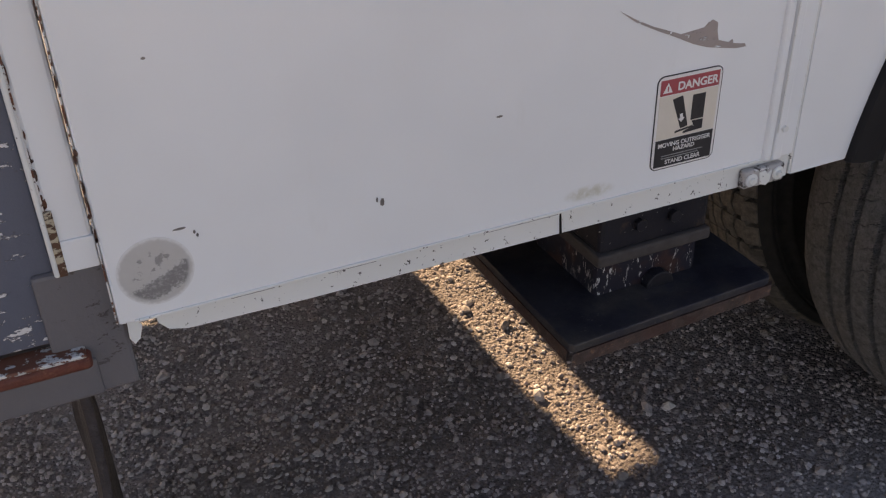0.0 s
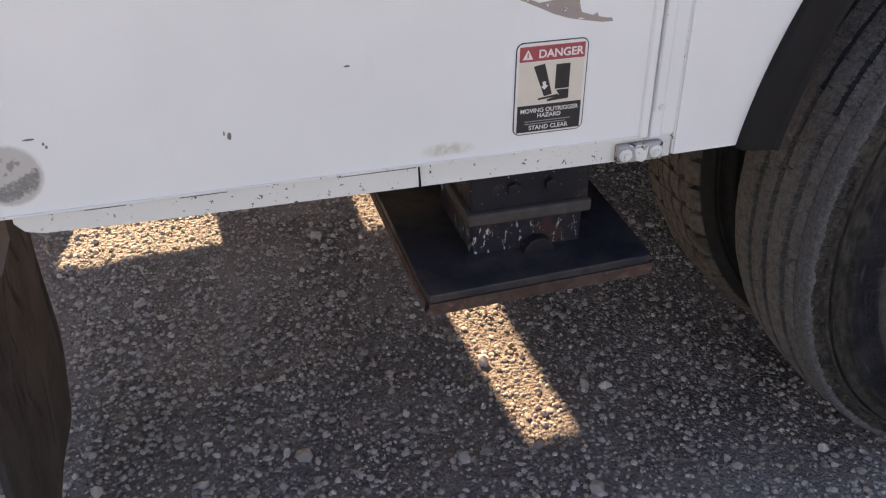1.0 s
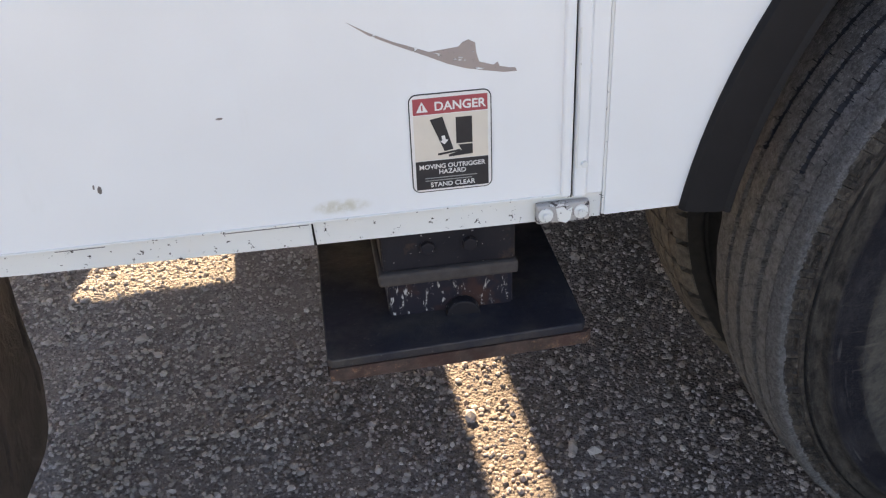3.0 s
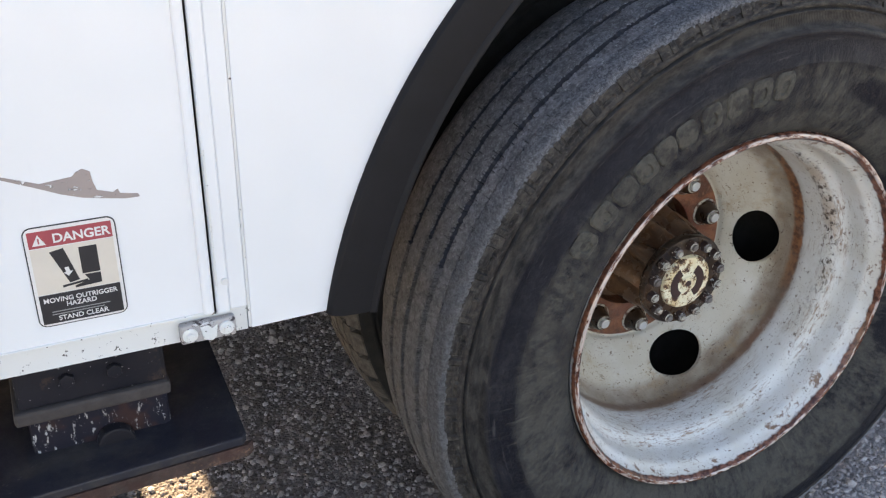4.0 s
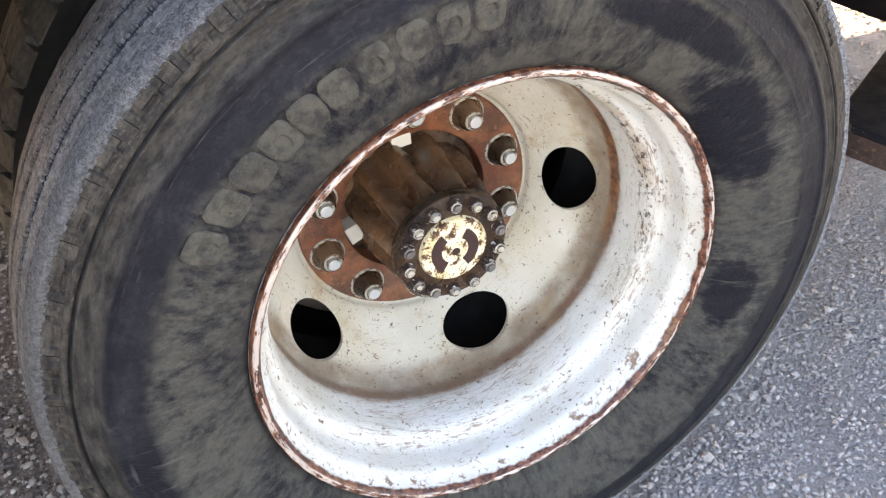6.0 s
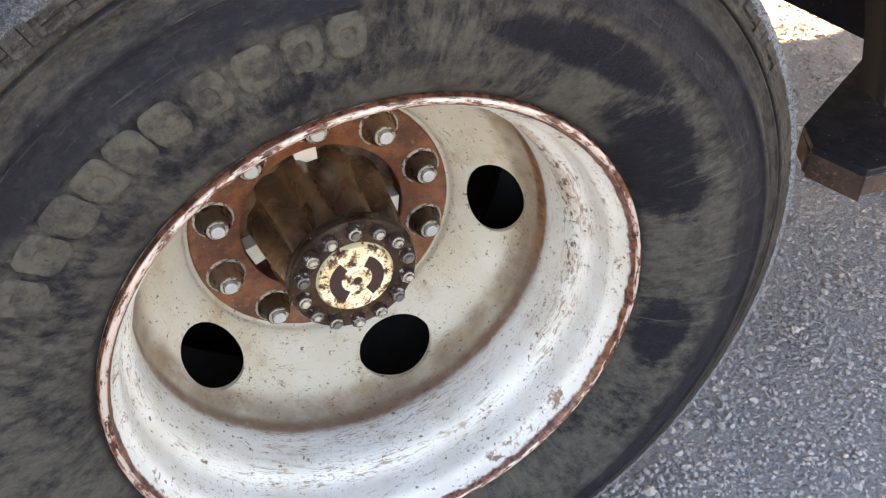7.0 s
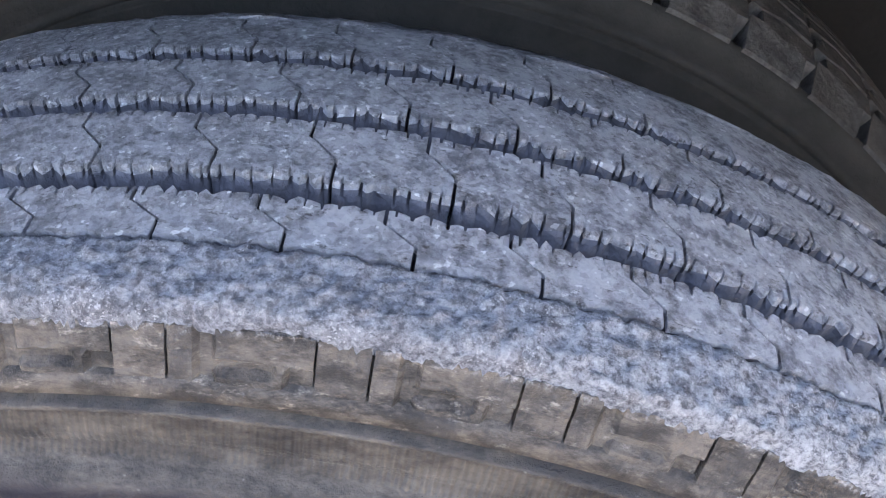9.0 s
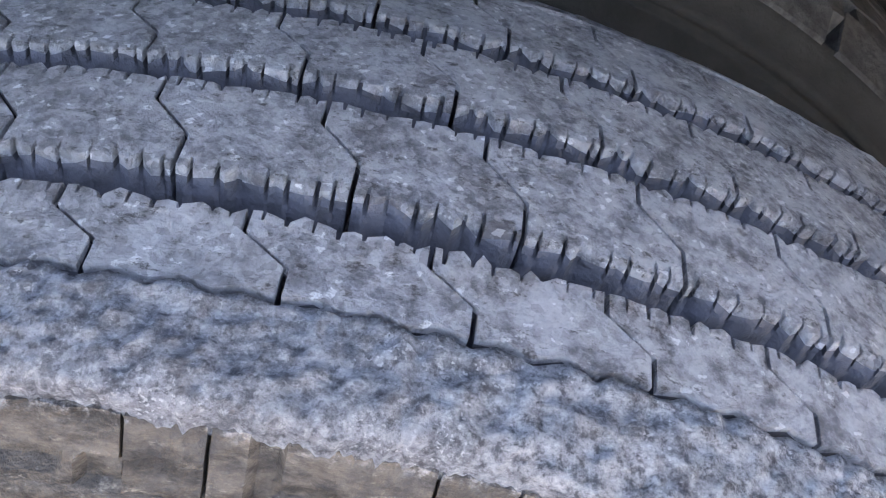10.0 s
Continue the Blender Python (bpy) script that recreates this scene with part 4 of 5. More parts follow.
def build_sign():
    x0, x1, z0, z1 = -0.9735, -0.8825, 0.7285, 0.8455
    sign = part("warning_sticker", prism(rounded(x0, x1, z0, z1, 0.009), -0.0009, 0.0005), INK, truck, "warning sticker in red, cream and black with worn edges")
    part("sticker_border", prism(rounded(x0 + 0.0012, x1 - 0.0012, z0 + 0.0012, z1 - 0.0012, 0.008), -0.0012, -0.0006), PRINT, sign)
    i0, i1 = x0 + 0.0045, x1 - 0.0045
    part("red_band", box(i0, i1, -0.0015, -0.001, z1 - 0.0235, z1 - 0.005), RED, sign)
    part("cream_field", box(i0, i1, -0.0015, -0.001, z0 + 0.0392, z1 - 0.0245), CREAM, sign)
    part("black_band", box(i0, i1, -0.0015, -0.001, z0 + 0.0035, z0 + 0.0384), INK, sign)
    cx = (x0 + x1) / 2
    text_part("DANGER", 0.0140, cx + 0.0105, z1 - 0.0195, PRINT, sign, -0.0018, 0.5)
    t = x0 + 0.0145
    part("warning_triangle", prism([(t - 0.0065, z1 - 0.0205), (t + 0.0065, z1 - 0.0205), (t, z1 - 0.0085)], -0.0019, -0.0015), PRINT, sign)
    part("triangle_mark", box(t - 0.0008, t + 0.0008, -0.0022, -0.0018, z1 - 0.0185, z1 - 0.0125), RED, sign)
    text_part("MOVING OUTRIGGER", 0.0076, cx, z0 + 0.0288, PRINT, sign, -0.0018, 0.2)
    text_part("HAZARD", 0.0076, cx, z0 + 0.0218, PRINT, sign, -0.0018, 0.2)
    for k, (a, b) in enumerate(((-0.031, 0.028), (-0.031, 0.022))):
        part("small_print", box(cx + a, cx + b, -0.0018, -0.0014, z0 + 0.0168 - k * 0.0032, z0 + 0.0178 - k * 0.0032), plain("dim_print", (0.30, 0.30, 0.29), 0.5), sign)
    text_part("STAND CLEAR", 0.0078, cx, z0 + 0.0064, PRINT, sign, -0.0018, 0.2)
    # pictogram: a leaning leg, its foot, and a boot beside it
    bx, bz = x0, z0 + 0.0372
    part("leg_pictogram", prism([(bx + 0.0225, bz + 0.050), (bx + 0.0365, bz + 0.0525), (bx + 0.0475, bz + 0.0135), (bx + 0.0375, bz + 0.0115)], -0.0019, -0.0014), INK, sign)
    part("foot_pictogram", prism([(bx + 0.0300, bz + 0.0095), (bx + 0.0555, bz + 0.0125), (bx + 0.0555, bz + 0.0102), (bx + 0.0300, bz + 0.0070)], -0.0019, -0.0014), INK, sign)
    part("trouser_pictogram", box(bx + 0.0510, bx + 0.0690, -0.0019, -0.0014, bz + 0.0195, bz + 0.0505), INK, sign)
    part("boot_pictogram", prism([(bx + 0.0690, bz + 0.0180), (bx + 0.0530, bz + 0.0180), (bx + 0.0570, bz + 0.0110), (bx + 0.0420, bz + 0.0070), (bx + 0.0420, bz + 0.0045), (bx + 0.0690, bz + 0.0060)], -0.0019, -0.0014), INK, sign)
    part("arrow", prism([(bx + 0.0345, bz + 0.0300), (bx + 0.0385, bz + 0.0305), (bx + 0.0393, bz + 0.0255), (bx + 0.0420, bz + 0.0250), (bx + 0.0375, bz + 0.0200), (bx + 0.0330, bz + 0.0242), (bx + 0.0355, bz + 0.0248)], -0.0022, -0.0018), PRINT, sign)


def build_front_end():
    """Chipped bumper step and blue-grey bulkhead plate next to the door."""
    part("bulkhead_plate", box(-2.7, -1.629, 0.022, 0.06, 0.690, 2.3, 0.002), BLUE_CHIPPED, truck, "blue-grey painted steel plate, paint flaking to white")
    part("step_block", box(-1.650, -1.577, 0.014, 0.10, 0.623, 0.768, 0.004), GREY_CHIPPED, truck, "grey steel step block with worn paint")
    part("step_beam", box(-2.7, -1.612, 0.010, 0.10, 0.623, 0.668, 0.004), GREY_CHIPPED, truck, "grey steel step beam")
    part("step_ledge", box(-2.7, -1.616, -0.004, 0.03, 0.666, 0.6795, 0.005, 3), LEDGE_RUST, truck, "rusty ledge with flaking white paint")
    part("ledge_paint", box(-2.7, -1.62, -0.002, 0.03, 0.6785, 0.6835, 0.002), FLAKED, truck)
    part("torn_tab", prism([(-1.577, 0.704), (-1.569, 0.705), (-1.564, 0.696), (-1.568, 0.682), (-1.574, 0.677), (-1.578, 0.684)], 0.004, 0.008), WHITE_CHIPPED, truck, "bent tab with flaking paint")
    # rubber flap hung under the step
    ny, nz = 110, 110
    verts, faces = [], []
    creases = (((0.66, 0.02), (0.28, 0.45)), ((0.26, 0.45), (0.27, 0.76)), ((0.36, 0.38), (0.46, 0.50)), ((0.31, 0.48), (0.42, 0.63)), ((0.46, 0.62), (0.50, 0.74)), ((0.50, 0.26), (0.62, 0.46)), ((0.58, 0.14), (0.72, 0.38)), ((0.71, 0.0), (0.86, 0.28)), ((0.86, 0.02), (0.985, 0.50)), ((0.80, 0.33), (0.88, 0.46)), ((0.25, 0.10), (0.24, 0.40)), ((0.62, 0.70), (0.55, 0.88)), ((0.985, 0.50), (0.94, 0.86)))

    def creased(u, t):
        """Depth of the sharp folds that run aslant over the rubber."""
        depth = 0.0
        for (ua, ta), (ub, tb) in creases:
            k = ((u - ua) * (ub - ua) + (t - ta) * (tb - ta)) / ((ub - ua) ** 2 + (tb - ta) ** 2)
            k = min(1.0, max(0.0, k))
            d = math.hypot(u - ua - k * (ub - ua), t - ta - k * (tb - ta)) * 0.58
            depth = max(depth, (0.55 + 0.45 * math.sin(math.pi * k)) * max(0.0, 1 - d / 0.0065))
        return 0.0075 * depth
    for j in range(nz + 1):
        z = 0.628 - (0.628 - 0.035) * j / nz
        t = j / nz
        y1 = 0.575 + 0.015 * math.sin(t * 3) - (0.22 * max(0, t - 0.8) ** 1.3 / 0.2 ** 0.3)
        for i in range(ny + 1):
            u = i / ny
            y = 0.015 + 0.01 * math.sin(t * 7) + (y1 - 0.015) * u
            x = -1.628 - 0.012 * min(1.0, t / 0.35) - 0.010 * u + 0.006 * math.sin(u * 6 + t * 3) * t + 0.003 * math.sin(t * 9 + u * 13) - creased(u, t)
            verts.append((x, y, z))
    m = ny + 1
    k = len(verts)
    verts += [(x - 0.010, y, z) for x, y, z in verts]
    for j in range(nz):
        for i in range(ny):
            a = j * m + i
            faces += [(a, a + 1, a + m + 1, a + m), (k + a, k + a + m, k + a + m + 1, k + a + 1)]
    for i in range(ny):
        faces += [(i, k + i, k + i + 1, i + 1), (nz * m + i, nz * m + i + 1, k + nz * m + i + 1, k + nz * m + i)]
    for j in range(nz):
        faces += [(j * m, (j + 1) * m, k + (j + 1) * m, k + j * m), (j * m + ny, k + j * m + ny, k + (j + 1) * m + ny, (j + 1) * m + ny)]
    put_mesh("mud_flap", mesh_of("mud_flap", verts, faces, True), FLAP, truck, label="dark brown rubber mud flap, creased and dusty")


def build_outriggers():
    def outrigger(x, y, lift, outline, edges, top, pz=0.490):
        base = part("outrigger_leg", box(-0.080, 0.080, 0.0, 0.16, 0.478, 0.80, 0.008), STEEL_SCRAPED, truck, "dark blue steel outrigger leg, scraped to bright metal")
        base.location = (x, y, lift)
        part("sleeve", box(-0.086, 0.080, -0.012, 0.18, 0.606, 0.80, 0.006), STEEL_BLACK, base, "black steel sleeve")
        part("sleeve_collar", box(-0.092, 0.082, -0.020, 0.19, 0.592, 0.610, 0.004), LEDGE_DUST, base, "dusty collar")
        for bxx in (-0.030, 0.022):
            part("bolt", rod((bxx, -0.012, 0.640), (bxx, -0.020, 0.640), 0.009, 6, None, 0.001), STEEL_BLACK, base)
        part("foot_pad", slab(outline, pz, pz + 0.012, 0.002), top, base, "black steel foot pad with a rusty edge")
        for (ax, ay), (bx, by), drop in edges:
            part("pad_edge", slab([(ax, ay), (bx, by), (bx + 0.008 * (bx > ax), by + 0.008), (ax + 0.008, ay + 0.008 * (ay <= by))], pz - drop, pz - 0.0005), PAD_EDGE, base, "rusty pad edge")
        part("pad_lug", rod((0.012, -0.016, pz + 0.010), (0.012, 0.0, pz + 0.010), 0.022, 20, None, 0.002), STEEL_BLACK, base)
    outrigger(-0.928, 0.042, 0.0, [(-0.164, -0.072), (-0.159, -0.079), (0.152, -0.066), (0.158, -0.058), (0.166, 0.27), (-0.165, 0.27)], [((-0.162, -0.080), (0.157, -0.067), 0.018), ((-0.1655, 0.26), (-0.1645, -0.070), 0.018)], PAD_STEEL, 0.525)
    outrigger(1.12, 0.085, 0.018, [(-0.420, 0.065), (-0.445, 0.015), (-0.420, -0.065), (0.15, -0.085), (0.16, 0.25), (-0.10, 0.25)], [((-0.420, 0.065), (-0.445, 0.015), 0.035), ((-0.445, 0.015), (-0.420, -0.065), 0.04), ((-0.420, -0.065), (0.15, -0.085), 0.03)], STEEL_BLACK, 0.512)
    # rear splash plate and spring hanger seen behind the wheels
    plate = part("splash_plate", prism([(0.112, 0.690), (0.445, 0.672), (0.438, 1.12), (0.030, 1.12), (0.030, 0.694)], 0.0, 0.006), STEEL_BLACK, truck, "black rear splash plate")
    plate.matrix_local = pose(0.726, 0, 0, 0, 0, 90)
    part("plate_bolt", rod((0.724, 0.432, 0.690), (0.706, 0.436, 0.690), 0.003, 8), BRIGHT, truck)
    hang = [(0.600, 1.05), (0.648, 1.05), (0.640, 0.84), (0.618, 0.76), (0.606, 0.735), (0.618, 0.722), (0.612, 0.700), (0.585, 0.690), (0.550, 0.688), (0.536, 0.696), (0.534, 0.715), (0.515, 0.722), (0.465, 0.722), (0.438, 0.751), (0.478, 0.7512), (0.499, 0.754), (0.503, 0.780), (0.477, 0.803), (0.446, 0.8035), (0.36, 0.812), (0.28, 0.85), (0.28, 1.05)]
    part("spring_hanger", prism(hang, 0.505, 0.530, 0.002), DARK, truck, "black spring hanger bracket")
    part("hanger_eye", rod((0.580, 0.500, 0.712), (0.580, 0.535, 0.712), 0.012, 16), STEEL_BLACK, truck)


build_body()
build_marks()
build_sign()
build_front_end()
build_outriggers()


# ---- wheels ----
def crown(y, yc=YC):
    """Radius of the tread across its width; the far shoulder is worn round."""
    d = y - yc
    return 0.5272 - (0.82 if d < 0 else 0.95) * d * d - 0.25 * max(0.0, d - 0.083)


def around(s_deg, r, y):
    """A place on the wheel: degrees clockwise from the top."""
    a = radians(90 - s_deg)
    return (r * math.cos(a), y, r * math.sin(a))


SIDE = [(0.298, -0.026), (0.306, -0.034), (0.318, -0.045), (0.340, -0.056), (0.365, -0.065), (0.395, -0.071), (0.4160, -0.0731), (0.4176, -0.0742), (0.4192, -0.0734), (0.440, -0.071), (0.4525, -0.066), (0.4545, -0.068), (0.461, -0.066), (0.4625, -0.061), (0.468, -0.0555), (0.472, -0.0560), (0.4795, -0.0535), (0.4810, -0.0550), (0.4826, -0.0545), (0.4836, -0.0485), (0.4858, -0.0482), (0.4868, -0.0530), (0.4930, -0.0500), (0.4935, -0.0455), (0.505, -0.0400), (0.5100, -0.036)]


def carcass_profile(yc, floor=0.0165):
    left = [(r, y + yc - YC) for r, y in SIDE]
    right = [(r - 0.007 * max(0.0, (r - 0.48) / 0.03), 2 * yc - y) for r, y in reversed(left)]
    mid = [(crown(y, yc) - floor, y) for y in np.linspace(yc - 0.085, yc + 0.085, 12)]
    return left + mid + right


def flatten(verts):
    """The loaded tyre stands a little flat on the ground."""
    return [(x, y, max(z, -WZ + 0.002)) for x, y, z in verts]


PITCHES = 78
LETTER_AT = (-57.4, -50.8, -44.8, -39.2, -34.2, -29.2, -23.4, -17.4, -11.6, -6.2)
SHAPES = (0, 0, 1, 0, 1, 1, 0, 1, 0, 0)
STEP = 360.0 / PITCHES


def tread_block(ya, yb, near_open, far_open, phase, seed):
    """One block of a rib between two bent cuts, with notched edges along the wide grooves."""
    rng = random.Random(seed)
    w, gap = yb - ya, 0.0014
    per = 2 * math.pi * 0.522 / 360
    amp = 0.0115

    def cut(off):
        return [(off + amp / 2, ya), (off + amp / 2, ya + 0.34 * w), (off - amp / 2, yb - 0.30 * w), (off - amp / 2, yb)]
    left = [(s + gap / 2, y) for s, y in cut(0)]
    right = [(s - gap / 2, y) for s, y in cut(STEP * per)]

    shallow = {}

    def edge(a, b, y, inward, is_open):
        if not is_open:
            n = 6
            return [(a + (b - a) * k / n, y + (0.0017 if k % 2 else -0.0005)) for k in range(1, n)]
        out, n = [], 7
        for k in range(n):
            s = a + (b - a) * (k + 0.55 + rng.uniform(-0.2, 0.2)) / n
            d, h = rng.uniform(0.0022, 0.0050), rng.uniform(0.0003, 0.0007)
            base = y + inward * rng.uniform(-0.0006, 0.0020)
            if k:
                out.append((s - (b - a) * 0.45 / n, y + inward * rng.uniform(-0.0010, 0.0012)))
            for q in (s - h * 0.8, s + h * 0.8):
                shallow[(q, y + inward * d)] = base
            out += [(s - h * 1.2, base), (s - h * 0.8, y + inward * d), (s + h * 0.8, y + inward * d), (s + h * 1.2, base + inward * 0.0003)]
        return out
    outline = left[::-1]
    outline += edge(left[0][0], right[0][0], ya, 1, near_open)
    outline += right
    outline += edge(left[3][0], right[3][0], yb, -1, far_open)[::-1]
    n = len(outline)
    verts, faces = [], []
    cy = (ya + yb) / 2
    for depth, grow in ((0.0, -0.0006), (0.0006, 0.0), (0.0026, 0.0004), (0.0046, 0.0007), (0.0062, 0.0010), (0.0175, 0.0026)):
        for s, y in outline:
            if depth > 0.0055:
                y = shallow.get((s, y), y)
            d = depth
            if 0.001 < depth < 0.01:
                d += 0.0024 * noise.noise(Vector((s * 170, seed + y * 40, depth * 30)))
            bulge = 0.0016 * noise.noise(Vector((s * 160, y * 60 + seed, depth * 60))) if depth > 0.003 else 0.0
            if (y < cy and near_open) or (y >= cy and far_open):
                y += bulge
            slide = 0.0
            if (y < cy and near_open) or (y >= cy and far_open):
                slide = grow * (1 if y > cy else -1) if abs(y - cy) > 0.3 * w else 0.0
            verts.append(around((s / per) + phase, crown(y) - d, y + slide))
    faces.append(tuple(range(n)))
    for l in range(5):
        for k in range(n):
            m = (k + 1) % n
            faces.append((l * n + k, (l + 1) * n + k, (l + 1) * n + m, l * n + m))
    me = mesh_of("tread_block", verts, faces)
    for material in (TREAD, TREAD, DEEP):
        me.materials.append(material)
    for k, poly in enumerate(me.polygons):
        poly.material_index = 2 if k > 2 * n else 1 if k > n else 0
        poly.use_smooth = k > 3 * n
    return me


def build_outer_tyre():
    verts, faces = turned(carcass_profile(YC), 240)
    tyre = put_mesh("tyre", mesh_of("tyre", flatten(verts), faces, True), SIDEWALL, truck, (0, 0.007, WZ), "worn truck tyre, dusty sidewall and grey chewed tread")
    tyre.rotation_euler = (radians(0.85), 0, 0)
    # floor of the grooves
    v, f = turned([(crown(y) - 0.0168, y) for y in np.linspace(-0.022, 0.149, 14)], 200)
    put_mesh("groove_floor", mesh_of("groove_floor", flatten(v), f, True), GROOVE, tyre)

    # chewed shoulder ribs, smoother towards the rear
    def calm(a):
        turn_ = (90 - math.degrees(a) + 180) % 360 - 180
        return 1.0 - 0.7 * min(1.0, max(0.0, (turn_ - 38) / 22))

    def chewed(a, j, r, y):
        q = Vector((r * math.cos(a), y, r * math.sin(a)))
        return calm(a) * (0.0012 * noise.noise(q * 420) + 0.0014 * noise.noise(q * 220) + 0.0008 * noise.noise(q * 110) + 0.0009 * noise.noise(q * 30))
    for side in (0, 1):
        ys = [-0.0185 - 0.0225 * k / 17 for k in range(18)]
        prof = [(crown(-0.018) - 0.012, -0.0180), *[(crown(y) - (0.0012 * max(0, (-0.034 - y) / 0.007) ** 2), y) for y in ys], (crown(-0.041) - 0.0036, -0.0424), (0.507, -0.0422)]
        if side:
            prof = [(min(r, crown(2 * YC - y)), 2 * YC - y) for r, y in prof]

        def ragged(a, j, r, y):
            return chewed(a, j, r, y) if 0 < j < len(prof) - 1 else 0.0
        v, f = turned(prof, 2400 if side == 0 else 300, False, ragged)
        n = len(prof)
        if side == 0:
            # wavy inner edge, ragged outer edge
            out = []
            for k, (x, y, z) in enumerate(v):
                i, j = divmod(k, n)
                a = 360 * i / 2400
                if j <= 1:
                    y += 0.0006 + 0.0011 * (1 - 4 * abs(((90 - a - 1.731) / STEP * 3) % 1 - 0.5))
                elif j >= n - 3:
                    y += calm(radians(a)) * (0.0022 * noise.noise(Vector((x * 45, z * 45, 3))) + 0.0012 * noise.noise(Vector((x * 210, z * 210, 8))) + 0.0014 * noise.noise(Vector((x * 560, z * 560, 5)))) - 0.0008
                out.append((x, y, z))
            v = out
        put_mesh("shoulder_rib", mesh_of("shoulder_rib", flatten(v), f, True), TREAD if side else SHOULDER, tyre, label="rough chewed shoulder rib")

    # buttress lugs below the shoulder, parted by pairs of thin slits
    pairs = 50
    for a0, a1, ks in ((1.09, 2.94, [k for k in range(pairs) if not 8 <= k <= 18]), (3.05, 8.19, [k for k in range(pairs) if not 8 <= k <= 18]), (0.99, 8.195, range(8, 19))):
        wide = 3 < a1 - a0 < 6
        v, f, m = [], [], 24 if wide else 8
        rows = [(0.4928, -0.0460), *[(0.4930 + 0.0165 * k / 9, -0.0501 + 0.0071 * k / 9) for k in range(10)], (0.5105, -0.0390)]
        n = len(rows)
        for i in range(m + 1):
            a = a0 + (a1 - a0) * i / m
            for j, (r, y) in enumerate(rows):
                lift = 0.0009 * noise.noise(Vector((a * 1.4, r * 190, 5))) + 0.0004 * noise.noise(Vector((a * 6, r * 700, 9)))
                if wide and (5 <= i <= 7 or (8 <= i <= 17 and 3 <= j <= 4) or (i > 19 and j < 5)):
                    lift += 0.0026
                v.append(around(a, r, y + lift))
        for i in range(m):
            for j in range(n - 1):
                q = i * n + j
                f.append((q, q + 1, q + n + 1, q + n))
        f += [tuple(range(n)), tuple(m * n + j for j in range(n))]
        me = mesh_of("buttress_lug", v, f)
        for k in ks:
            lug = put_mesh("buttress_lug", me, SIDEWALL, tyre)
            lug.rotation_euler = (0, radians(360.0 / pairs * k), 0)
    # raised lettering, kept as plain blocks, and raised rings
    for k, (a, wdt) in enumerate(zip(LETTER_AT, (6.4, 6.4, 6.2, 5.8, 5.4, 5.4, 5.6, 5.6, 5.4, 5.4))):
        v, f = [], []
        m, n = 28, 21
        kind = SHAPES[k]
        for i in range(m + 1):
            u = 2 * i / m - 1
            for j in range(n):
                w = 2 * j / (n - 1) - 1
                q = (abs(u) ** 3.2 + abs(w) ** 3.2) ** (1 / 3.2) + 0.06 * noise.noise(Vector((u * 1.6 + a, w * 1.6, 7)))
                rr = 0.3930 + w * 0.0215 / max(1.0, q)
                y = float(np.interp(rr, [p[0] for p in SIDE], [p[1] for p in SIDE]))
                lift = 0.0022 if q < 0.90 else 0.0012 if q < 1.0 else -0.0009
                # a sunk middle in the rounder ones
                hollow = math.hypot(u / 0.40, (w + 0.1) / 0.48) if kind == 0 else 2.0
                if hollow < 1.0 and q < 0.96:
                    lift = 0.0002
                lift += 0.0004 * noise.noise(Vector((a + u * 4, w * 4, 2)))
                v.append(around(a + u * wdt * 0.45 / max(1.0, q), rr, y - lift))
        for i in range(m):
            for j in range(n - 1):
                f.append((i * n + j, i * n + j + 1, i * n + j + n + 1, i * n + j + n))
        ob = put_mesh("raised_block", mesh_of("raised_block", v, f, True), LETTER, tyre)
        ob.data.set_sharp_from_angle(angle=radians(35))
    # ribs of blocks
    rng = random.Random(3)
    ribs = ((-0.0165, 0.0070, False, True, 1.10), (0.0170, 0.0520, True, True, 2.15), (0.0615, 0.0952, True, True, 4.44), (0.1047, 0.1435, True, False, 1.35))
    for number, (ya, yb, near, far, phase) in enumerate(ribs):
        shapes = [tread_block(ya, yb, near, far, phase, 10 * number + q) for q in range(5)]
        rest_v, rest_f = [], []
        for k in range(PITCHES):
            me = shapes[rng.randrange(5)]
            a = k * STEP
            turn_y = Matrix.Rotation(radians(a), 4, "Y")
            if -75 < (a + 180) % 360 - 180 < 60:
                ob = new("tread_block", me)
                ob.parent = tyre
                ob.matrix_local = turn_y
            else:
                base = len(rest_v)
                rest_v += [turn_y @ q.co for q in me.vertices]
                rest_f += [tuple(base + i for i in p.vertices) for p in me.polygons]
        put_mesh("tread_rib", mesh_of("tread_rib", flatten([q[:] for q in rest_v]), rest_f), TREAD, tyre)


